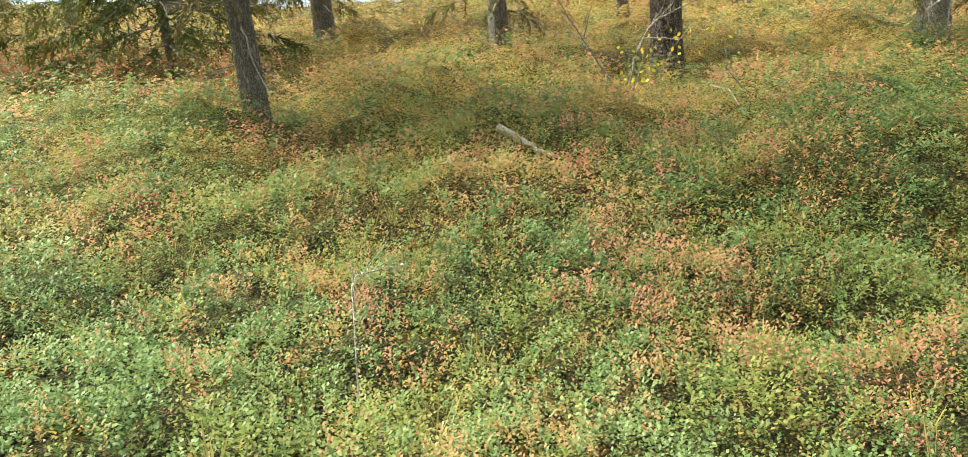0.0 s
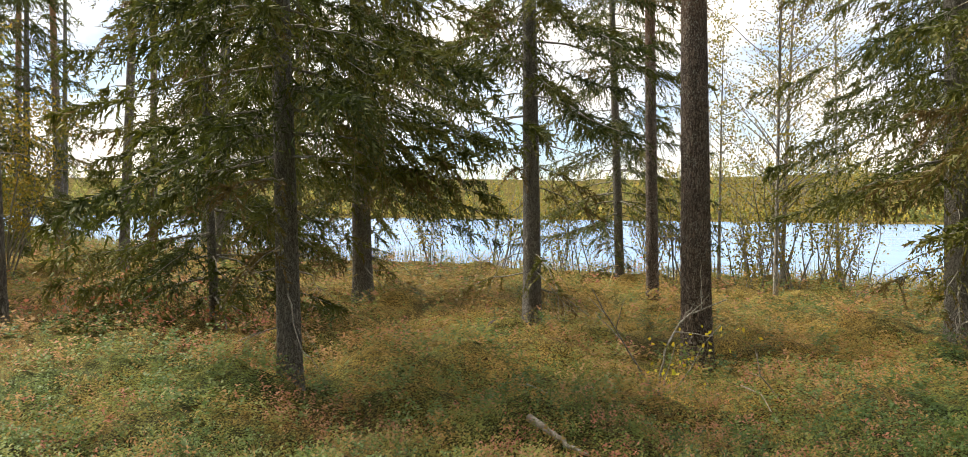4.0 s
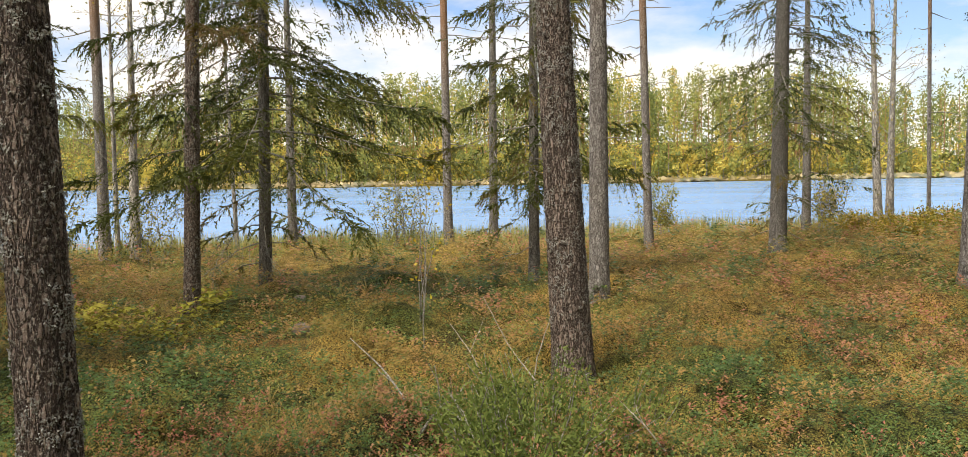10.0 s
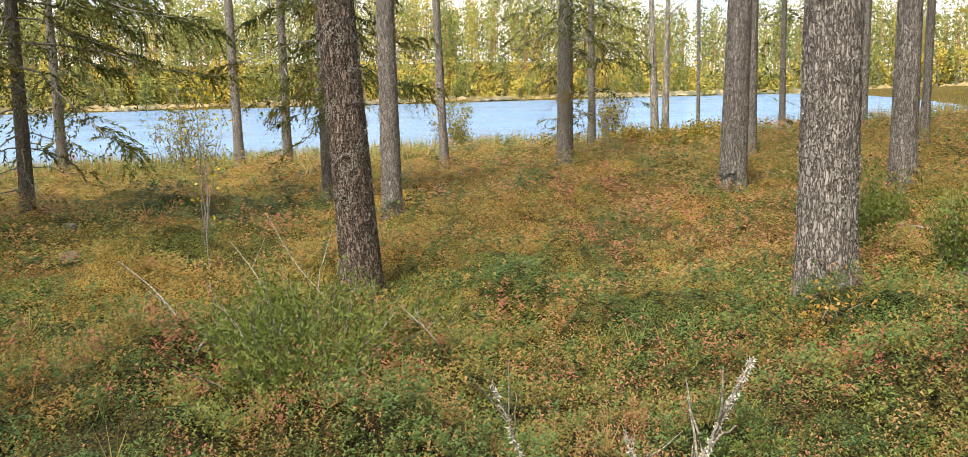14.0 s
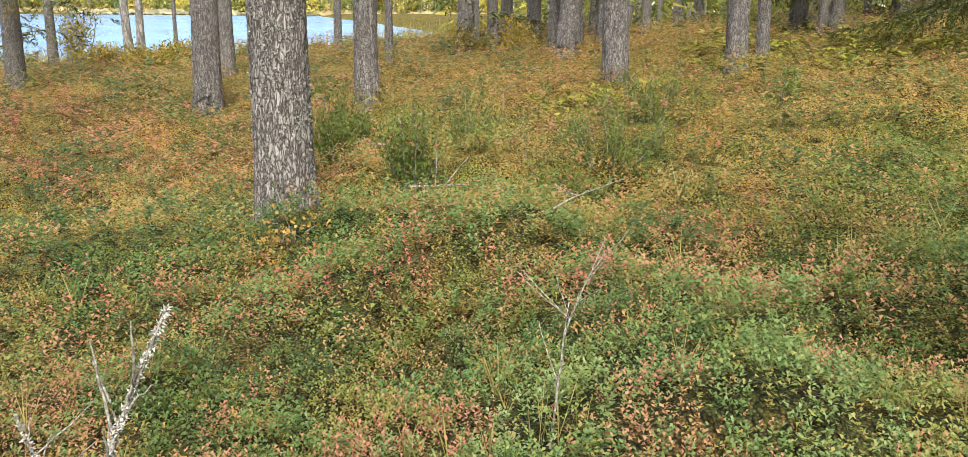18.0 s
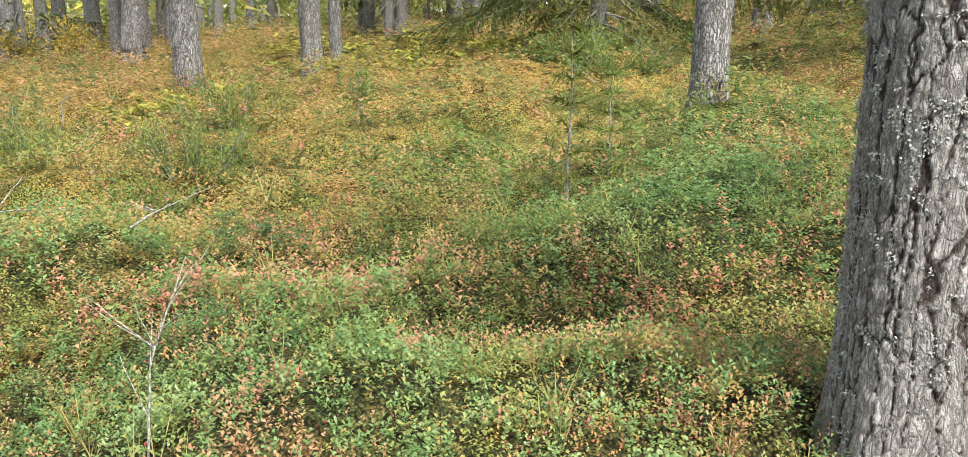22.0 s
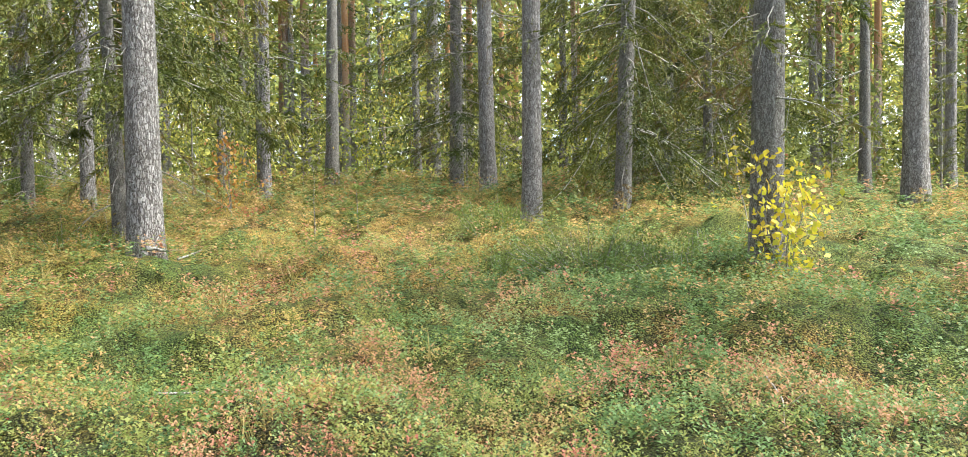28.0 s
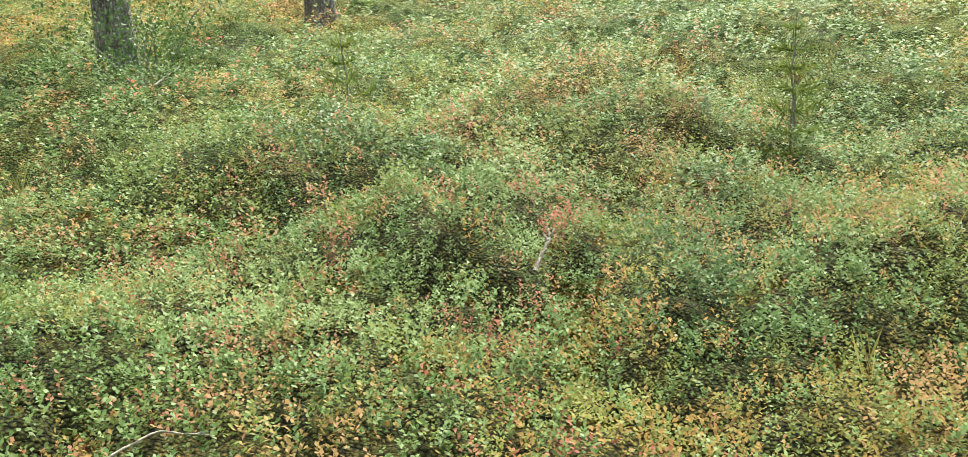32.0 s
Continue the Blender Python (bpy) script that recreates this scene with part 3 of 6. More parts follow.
def conifer_boughs(g, height, lean, low, reach, fine_to, dense, droop, dead_from=0.0, gap=0.24):
    """Branches of a spruce: needled twigs as quads with tones, live limbs and dead limbs as lines."""
    quads, tones, limbs, bare = [], [], [], []
    down = np.array([0, 0, -1.0])
    z = max(0.5, dead_from)
    while z < height - 0.4:
        live = z > low
        for _ in range(int(g.integers(3, 6)) if live else int(g.integers(1, 4))):
            a = g.uniform(0, 2 * np.pi)
            full = reach * (1 - max(z - low, 0) / (height - low)) ** 0.7 * g.uniform(0.45, 1.15) + 0.15
            if not live:
                full = reach * g.uniform(0.2, 0.6)
            n = 6
            s = np.linspace(0, 1, n)
            out = np.array([math.cos(a), math.sin(a), 0])
            fall = droop * g.uniform(0.6, 1.4)
            up = 0.10 * full * s - fall * full * (s ** 1.5) + (0.30 * fall * full * s ** 4 if live else 0)
            perp = np.array([-out[1], out[0], 0])
            pts = spine(z, lean) + out * (full * s)[:, None] + perp * (g.uniform(-0.25, 0.25) * full * s * s)[:, None] - down * up[:, None]
            pts[1:] += g.normal(0, 0.015, (n - 1, 3))
            (limbs if live else bare).append((pts, np.linspace(0.006 + 0.005 * full, 0.002, n)))
            close = z < fine_to
            m = int(full * dense * (0.33 if close else 0.11)) + 2
            if not live:
                m = m // 2 + 1
            t = g.uniform(0.1, 1.0, m) ** 0.75
            idx = np.clip((t * (n - 1)).astype(int), 0, n - 2)
            fr = (t * (n - 1) - idx)[:, None]
            at = pts[idx] * (1 - fr) + pts[idx + 1] * fr
            sgn = g.choice([-1.0, 1.0], m)[:, None]
            way = unit(out * g.uniform(0.3, 0.9, (m, 1)) + perp * sgn * g.uniform(0.2, 1.0, (m, 1)) + g.normal(0, 0.15, (m, 3)))
            ln = g.uniform(0.6, 1.2, m) * (0.16 + 0.30 * full * (1.05 - t))
            hang = g.uniform(0.3, 1.5, (m, 1))
            if close:
                for i in range(m):
                    if live and i % 6:
                        continue
                    q = np.linspace(0, 1, 4)[:, None]
                    limbs.append((at[i] + way[i] * ln[i] * q + down * (hang[i] * ln[i]) * q ** 1.6, np.array([0.003, 0.0022, 0.0016, 0.001])))
            if not live and g.random() < 0.6:
                continue
            k = 19 if close else 5
            tw = g.normal(0.3, 0.18)
            for i in range(k):
                q = (i + 0.6) / k
                o = at + way * (ln * q)[:, None] + down * (hang * ln[:, None]) * q ** 1.6
                tan = unit(way + down * hang * 1.6 * q ** 0.6)
                sd = unit(np.cross(tan, g.normal(0, 1, (m, 3))))
                w2 = unit(tan * 0.8 + sd * (1 if i % 2 else -1) * g.uniform(0.3, 0.9, (m, 1)) + g.normal(0, 0.15, (m, 3)))
                nl = g.uniform(0.05, 0.095, m) * (1.15 - 0.5 * q) if close else ln * 0.42 * (1.15 - 0.6 * q)
                quads.append(diamonds(o, w2, unit(np.cross(w2, g.normal(0, 1, (m, 3)))), nl, (0.017 if close else 0.045) + 0.07 * nl))
                tones.append(np.clip(tw + 0.35 * q * t + g.normal(0, 0.06, m) + (0.3 if not live else 0), 0, 0.95))
        z += gap * g.uniform(0.7, 1.3) * (1 if z < fine_to else 2.0)
    return np.concatenate(quads), np.concatenate(tones), limbs, bare


def pine_crown(g, height, lean, low, reach, dense):
    """Tufted boughs of the upper third of a pine."""
    quads, tones, limbs = [], [], []
    for _ in range(dense):
        z = g.uniform(low, height - 0.2)
        a = g.uniform(0, 2 * np.pi)
        full = reach * (1 - ((z - low) / (height - low)) ** 2 * 0.7) * g.uniform(0.5, 1.1)
        out = np.array([math.cos(a), math.sin(a), g.uniform(0.0, 0.5)])
        s = np.linspace(0, 1, 5)
        pts = spine(z, lean) + out * (full * s)[:, None] + g.normal(0, 0.06, (5, 3)) * s[:, None]
        limbs.append((pts, np.linspace(0.035, 0.008, 5)))
        m = 26
        c = pts[2:][g.integers(0, 3, m)] + g.normal(0, 0.22, (m, 3))
        way = unit(out + g.normal(0, 0.7, (m, 3)) + np.array([0, 0, 0.4]))
        sd = unit(np.cross(way, g.normal(0, 1, (m, 3))))
        quads.append(diamonds(c, way, sd, g.uniform(0.2, 0.42, m), g.uniform(0.06, 0.14, m)))
        tones.append(np.clip(g.normal(0.3, 0.15, m), 0, 0.8))
    return np.concatenate(quads), np.concatenate(tones), limbs


def leafy_crown(g, height, lean, low, reach, dense, leaf, per=16, upward=0.9):
    """Thin rising limbs with separate leaves."""
    quads, tones, limbs = [], [], []
    for _ in range(dense):
        z = g.uniform(low, height)
        a = g.uniform(0, 2 * np.pi)
        full = reach * (1.1 - 0.8 * (z - low) / (height - low + 0.01)) * g.uniform(0.5, 1.1)
        out = np.array([math.cos(a), math.sin(a), upward * g.uniform(0.5, 1.3)])
        s = np.linspace(0, 1, 6)
        pts = spine(z, lean) + out * (full * s)[:, None] + g.normal(0, 0.04 * full, (6, 3)) * s[:, None] + np.array([0, 0, -0.2 * full]) * (s ** 3)[:, None]
        limbs.append((pts, np.linspace(0.004 + 0.006 * full, 0.0025, 6)))
        for _ in range(2):
            k = int(g.integers(1, 5))
            d = unit(out + g.normal(0, 0.6, 3))
            limbs.append((np.linspace(pts[k], pts[k] + d * full * 0.4, 4) + g.normal(0, 0.012, (4, 3)), np.linspace(0.004, 0.002, 4)))
        m = per
        c = pts[1:][g.integers(0, 5, m)] + g.normal(0, 0.13 * full + 0.02, (m, 3))
        way = unit(g.normal(0, 1, (m, 3)) + np.array([0, 0, -0.4]))
        sd = unit(np.cross(way, g.normal(0, 1, (m, 3))))
        quads.append(diamonds(c, way, sd, leaf * g.uniform(0.7, 1.2, m), leaf * 0.75 * np.ones(m)))
        tones.append(np.clip(g.normal(0.35, 0.2, m), 0, 1))
    return np.concatenate(quads), np.concatenate(tones), limbs


TREE_COUNT = [0]


def distance_class(x, y):
    r = math.hypot(x, y)
    return 2 if r < 8.2 else 1 if r < 15.5 else 0


def stuff(ob):
    return tagged(ob, kind="stuff")


def tree_seed():
    TREE_COUNT[0] += 1
    return TREE_COUNT[0]


FAR_TEMPLATES = {}


def shared_tree(kind, variant):
    """Meshes shared by the trees that stand far off: trunk of 0.3 m, limbs and crown."""
    key = (kind, variant)
    if key not in FAR_TEMPLATES:
        g = np.random.default_rng(100 + variant + (50 if kind == "spruce" else 0))
        if kind == "pine":
            h = 17 + 2.5 * variant
            q, t, limbs = pine_crown(g, h, (0, 0), h * 0.55, 2.0, 34)
            stub = [(np.linspace(spine(z, (0, 0)), spine(z, (0, 0)) + np.array([math.cos(a), math.sin(a), -0.15]) * l, 4) + g.normal(0, 0.03, (4, 3)),
                     np.linspace(0.016, 0.004, 4)) for z, a, l in zip(g.uniform(2.5, h * 0.55, 22), g.uniform(0, 6.28, 22), g.uniform(0.2, 1.3, 22))]
            trunk = stem("trunk", 0.3, h, (0, 0), FLAKY_BARK, 0)
            FAR_TEMPLATES[key] = (trunk, tubes_mesh("dead_branch_work", stub, TWIG_BARK, 4), tubes_mesh("branch_work", limbs, PINE_BARK, 4), needle_mesh("crown", q, PINE_NEEDLE, t))
        else:
            h = 13 + 2 * variant
            q, t, limbs, bare = conifer_boughs(g, h, (0, 0), 0.6 + 0.5 * variant, 1.9, 1.0, 50, 0.5, 0.6, 0.40)
            limbs = [(p[::5] if len(p) == 6 else p[::3], r[::5] if len(r) == 6 else r[::3]) for p, r in limbs + bare]
            trunk = stem("trunk", 0.3, h, (0, 0), SPRUCE_BARK, 0)
            FAR_TEMPLATES[key] = (trunk, None, tubes_mesh("branch_work", limbs, TWIG_BARK, 3), needle_mesh("crown", q, SPRUCE_NEEDLE, t))
    return FAR_TEMPLATES[key]


def far_tree(kind, x, y, dia, lean, label, group):
    g = tree_seed()
    trunk, dead, limbs, crown = shared_tree(kind, g % 4)
    ob = thing(kind + "_tree", x, y, label, kind + " tree", group)
    turn = g * 2.4
    k = dia / 0.3
    tilt = Matrix(((1, 0, lean[0], 0), (0, 1, lean[1], 0), (0, 0, 1, 0), (0, 0, 0, 1)))
    for name, me, sc in (("trunk", trunk, k), ("dead_branch_work", dead, 1), ("branch_work", limbs, 1), ("crown", crown, 1)):
        if me is None:
            continue
        p = part(name, me, ob)
        if name != "trunk":
            stuff(p)
        p.matrix_local = Matrix.Translation((lean[0] * 1.0, lean[1] * 1.0, 0)) @ Euler((lean[1] * -1.0, lean[0], turn)).to_matrix().to_4x4() @ Matrix.Diagonal((sc, sc, 1, 1))
    return ob


def pine(x, y, dia, lx=0.0, ly=0.0, fine=None, label="", height=None, relief=1.0, crown=30, bark=None):
    cls = distance_class(x, y) if fine is None else fine
    if cls == 0:
        return far_tree("pine", x, y, dia, (lx, ly), label or "tall slender pine with a bare grey trunk", "trees of the forest")
    sd = tree_seed()
    g = np.random.default_rng(sd)
    h = height or 15 + 10 * dia + g.uniform(-1, 2)
    ob = thing("pine_tree", x, y, label or "tall pine with grey scaly bark and lichen", "pine tree", "trees of the forest")
    away = math.atan2(y, x)
    trunk = part("trunk", stem("trunk", dia, h, (lx, ly), bark or (PINE_BARK if cls == 3 else SHADED_BROWN_BARK if y > 2.0 and x > 1.5 else FLAKY_BARK), cls, 0, sd, relief, away), ob)
    count, big = ((0, 1.0), (1800, 1.7), (9000, 1.2), (30000, 0.9))[cls]
    stuff(part("lichen", lichen_flakes("lichen", dia, 3.6 if cls > 1 else 4.6, (lx, ly), count, sd, away, big), trunk, "tufts of grey lichen"))
    q, t, limbs = pine_crown(g, h, (lx, ly), h * 0.55, 2.2, crown)
    stuff(part("branch_work", tubes_mesh("branch_work", limbs, PINE_BARK, 4), ob))
    stuff(part("crown", needle_mesh("crown", q, PINE_NEEDLE, t), ob, "tufted dark green needles"))
    n = int(g.integers(5, 12))
    stub = [(np.linspace(spine(z, (lx, ly)), spine(z, (lx, ly)) + np.array([math.cos(a), math.sin(a), -0.1]) * l, 4) + g.normal(0, 0.02, (4, 3)),
             np.linspace(0.012, 0.004, 4)) for z, a, l in zip(g.uniform(2.2, h * 0.5, n), g.uniform(0, 6.28, n), g.uniform(0.15, 0.8, n))]
    for one in stub:
        part("dead_branch", tubes_mesh("dead_branch", [one], TWIG_BARK, 4), trunk)
    return ob


def spruce(x, y, dia, lx=0.0, ly=0.0, low=2.4, reach=1.7, fine=None, label="", dense=34, droop=0.5, height=None, dead_from=0.6, gap=0.24):
    cls = distance_class(x, y) if fine is None else fine
    if cls == 0:
        return far_tree("spruce", x, y, dia, (lx, ly), label or "dark spruce with drooping branches", "trees of the forest")
    sd = tree_seed()
    g = np.random.default_rng(sd)
    h = height or 9 + 18 * dia
    ob = thing("spruce_tree", x, y, label or "spruce with drooping dark green branches", "spruce tree", "trees of the forest")
    trunk = part("trunk", stem("trunk", dia, h, (lx, ly), SPRUCE_BARK, cls, 0, sd, 0.5, math.atan2(y, x)), ob)
    q, t, limbs, bare = conifer_boughs(g, h, (lx, ly), low, reach, 2.0 + 0.28 * math.hypot(x, y), dense, droop, dead_from, gap)
    for one in bare:
        part("dead_branch", tubes_mesh("dead_branch", [one], TWIG_BARK, 4), trunk)
    stuff(part("branch_work", tubes_mesh("branch_work", limbs, TWIG_BARK, 3), ob, "thin grey brown branches"))
    stuff(part("crown", needle_mesh("crown", q, SPRUCE_NEEDLE, t), ob, "dark green needled boughs"))
    return ob


def birch(x, y, dia, lx=0.0, ly=0.0, height=9.0, low=1.6, reach=1.6, dense=26, leaf=0.06, per=18, label=""):
    sd = tree_seed()
    g = np.random.default_rng(sd)
    ob = thing("birch_tree", x, y, label or "slender birch with thin yellowing leaves", "birch tree", "trees of the forest")
    part("trunk", stem("trunk", dia, height, (lx, ly), BIRCH_BARK, 0, 0.6, sd), ob)
    q, t, limbs = leafy_crown(g, height, (lx, ly), low, reach, dense, leaf, per)
    stuff(part("branch_work", tubes_mesh("branch_work", limbs, TWIG_BARK, 4), ob))
    stuff(part("crown", quad_mesh("crown", q, BIRCH_LEAF, t), ob, "small yellow and green leaves"))
    return ob


pine(1.055, -3.0, 0.385, 0.03, 0.015, fine=3, label="stout pine with deeply cracked grey bark and tufts of lichen")
pine(2.72, 3.02, 0.235, -0.02, 0.012, fine=2, label="pine with flaking grey brown bark near the clearing")
pine(-4.42, 5.70, 0.334, -0.003, -0.002)
spruce(-9.78, 12.12, 0.224, -0.012, -0.010, fine=1, low=2.0)
pine(-6.23, 9.58, 0.297, -0.032, -0.021)
spruce(-11.11, 16.04, 0.198, -0.018, -0.012, fine=1, low=1.2, reach=1.9, dense=50)
pine(-15.50, 24.80, 0.201, -0.007, -0.005)
pine(-14.00, 24.61, 0.276, -0.030, -0.017)
pine(-7.92, 16.17, 0.191, -0.030, -0.015)
pine(-11.02, 24.15, 0.226, 0.001, 0.001)
spruce(-1.96, 6.96, 0.189, -0.030, -0.009, low=2.0, reach=1.9, dense=62, gap=0.21, droop=0.45)
spruce(-5.6, 20.0, 0.2, 0.0, 0.0, fine=1, low=0.9, reach=1.8, dense=40)
spruce(-8.6, 23.5, 0.22, 0.0, 0.0, fine=1, low=0.9, reach=2.0, dense=40)
spruce(-13.2, 21.5, 0.2, 0.0, 0.0, fine=1, low=0.9, reach=1.8, dense=36)
spruce(-11.0, 28.0, 0.25)
spruce(-17.0, 30.0, 0.25)
spruce(-2.71, 13.64, 0.302, -0.029, -0.006, low=1.7, reach=2.2, dense=60, gap=0.2)
spruce(-3.95, 10.51, 0.113, -0.042, -0.016, low=0.5, reach=1.8, height=9.0, dense=70)
spruce(0.03, 10.35, 0.219, -0.019, 0.000, low=2.7, reach=2.0, dense=60, gap=0.2)
spruce(1.97, 19.26, 0.212, -0.039, 0.004, fine=1, low=1.5, reach=2.2, dense=45)
pine(2.01, 14.30, 0.195, -0.020, 0.003)
pine(1.79, 9.25, 0.312, -0.019, 0.004)
spruce(5.19, 10.59, 0.338, -0.025, 0.012, low=2.3, reach=2.3, dense=60, droop=0.55)
spruce(6.67, 11.95, 0.226, -0.032, 0.018, low=2.6)
spruce(4.13, 6.94, 0.241, 0.003, -0.002, low=1.3, reach=1.3, dense=60)
spruce(10.93, 14.10, 0.227, 0.007, -0.005, low=2.6, reach=1.6, fine=1)
pine(14.56, 15.32, 0.248, 0.003, -0.003)
birch(14.77, 14.63, 0.229, 0.007, -0.007)
pine(8.32, 7.31, 0.184, 0.024, -0.027)
birch(17.41, 13.93, 0.110, -0.020, 0.025)
spruce(9.90, 7.41, 0.175, 0.013, -0.017, low=2.1, reach=2.5, dense=52, droop=0.55)
spruce(18.27, 12.91, 0.239, 0.009, -0.013)
pine(21.00, 9.81, 0.250, 0.001, -0.002)
spruce(21.92, 8.88, 0.237, 0.004, -0.009)
spruce(13.30, 4.66, 0.170, 0.003, -0.009, low=1.4, reach=1.6)
pine(7.03, 2.10, 0.316, -0.013, 0.043)
# the paler bark colour stands in for sunlight on this trunk
pine(11.58, 3.11, 0.267, 0.001, -0.005, bark=FLAKY_BARK, label="pale sunlit pine with pinkish grey bark")
pine(20.33, 4.27, 0.201, 0.004, -0.019)
spruce(19.01, 1.27, 0.350, 0.001, -0.017, fine=1, low=2.6, reach=2.1, dense=18, label="pale barked spruce with thin drooping branches by the lake")
spruce(25.21, 0.92, 0.229, -0.000, 0.008)
birch(26.01, -0.90, 0.234, 0.001, 0.032)
birch(28.09, -1.26, 0.233, -0.001, -0.016)
pine(24.88, -2.03, 0.102, -0.001, -0.008)
pine(13.18, -1.61, 0.374, -0.002, -0.020)
pine(18.46, -2.55, 0.274, 0.000, 0.001)
spruce(25.47, -4.37, 0.171, -0.001, -0.008)
pine(6.00, -1.36, 0.350, 0.001, 0.005, fine=2)
pine(11.77, -3.52, 0.303, 0.000, 0.002)
pine(18.26, -5.83, 0.159, -0.001, -0.003)
pine(25.61, -6.54, 0.220, -0.002, -0.006)
pine(20.03, -8.28, 0.356, 0.001, 0.003)
spruce(23.15, -10.45, 0.312, 0.017, 0.037)
pine(18.04, -9.68, 0.247, 0.021, 0.039)
pine(16.95, -9.46, 0.441, 0.031, 0.056)
pine(19.37, -11.13, 0.209, 0.033, 0.058)
pine(9.94, -6.26, 0.322, 0.022, 0.035)
pine(10.39, -8.53, 0.301, 0.030, 0.037)
pine(11.66, -10.08, 0.209, 0.024, 0.028)
pine(14.87, -14.80, 0.258, 0.040, 0.040)
pine(26.03, -18.63, 0.260, -0.012, -0.016)
pine(16.38, -18.51, 0.237, 0.028, 0.024)
spruce(7.83, -11.98, 0.266, -0.020, -0.013, low=0.4, reach=2.9, dense=70, droop=0.7)
pine(3.79, -7.44, 0.300, 0.024, 0.012)
pine(7.10, -16.68, 0.352, 0.007, 0.003)
pine(8.41, -17.96, 0.219, 0.008, 0.004)
pine(9.28, -22.98, 0.243, 0.001, 0.001)
spruce(2.01, -11.87, 0.181, 0.040, 0.006, low=2.0, reach=2.4, dense=60, droop=0.7, gap=0.2)
pine(1.40, -9.78, 0.338, 0.006, 0.001)
spruce(14.54, -14.44, 0.251, -0.022, -0.022)
spruce(17.42, -19.48, 0.431, -0.019, -0.017)
pine(20.02, -25.04, 0.251, -0.010, -0.008)
pine(20.69, -24.50, 0.206, -0.019, -0.016)
pine(8.22, -17.60, 0.224, -0.014, -0.007)
pine(6.10, -22.17, 0.330, -0.014, -0.004)
pine(3.31, -16.05, 0.230, -0.021, -0.005)
spruce(5.88, -21.52, 0.333, -0.013, -0.004)
pine(2.08, -31.94, 0.306, -0.023, -0.002)
pine(1.63, -32.02, 0.263, -0.022, -0.001)
pine(0.48, -18.75, 0.217, -0.016, -0.000)
pine(-0.00, -32.01, 0.311, -0.014, -0.000)
pine(-0.60, -32.00, 0.379, -0.002, 0.000)
spruce(-1.84, -32.02, 0.315, -0.008, 0.000)
spruce(-4.49, -27.21, 0.391, -0.006, 0.001)
spruce(-8.9, -19.5, 0.25, 0.0, 0.0, fine=1, low=1.0, reach=2.6, dense=46)
spruce(-8.2, -16.2, 0.2, 0.0, 0.0, fine=1, low=1.2, reach=2.4, dense=46, droop=0.7)
spruce(4.6, -17.4, 0.22, 0.0, 0.0, fine=1, low=1.6, reach=2.3, dense=34)
spruce(-3.70, -19.49, 0.307, -0.008, 0.002, fine=1, low=1.2, reach=2.3, dense=36)
pine(-4.06, -17.90, 0.336, -0.013, 0.003)
pine(-3.74, -13.42, 0.311, -0.006, 0.002)
spruce(-5.45, -13.94, 0.279, -0.035, 0.014, low=1.4, reach=2.5, dense=42, gap=0.3, droop=1.0)
spruce(-4.42, -7.78, 0.304, -0.014, 0.008, low=3.4, reach=1.8, droop=0.6, dead_from=1.7)
pine(-15.27, -28.19, 0.395, -0.004, 0.002)
pine(-17.75, -26.68, 0.340, -0.001, 0.001)
pine(-18.07, -26.46, 0.339, -0.001, 0.000)
pine(-11.2, -14.0, 0.43, 0.013, -0.011)
pine(-20.39, -24.68, 0.264, 0.002, -0.002)
pine(-20.70, -24.41, 0.282, -0.003, 0.003)
pine(-10.33, -10.59, 0.258, 0.004, -0.004)
pine(-7.44, -3.94, 0.284, -0.025, 0.054)
pine(-12.0, -3.2, 0.36, 0.0, -0.03)

# the forest behind the placed trees, inland
g = np.random.default_rng(31)
count = 0
while count < 120:
    a, r = g.uniform(radians(14), radians(250)), g.uniform(20, 48)
    x, y = -math.sin(a) * r, math.cos(a) * r
    if float(shore(np.array([x]), np.array([y]))[0]) > -6 or (radians(62) < a < radians(128) and r < 36):
        continue
    count += 1
    kind = "spruce" if g.random() < 0.8 else "pine"
    far_tree(kind, x, y, g.uniform(0.18, 0.38), (g.normal(0, 0.01), g.normal(0, 0.01)),
             "dark spruce deep in the forest" if kind == "spruce" else "tall straight pine deep in the forest", "trees of the forest")

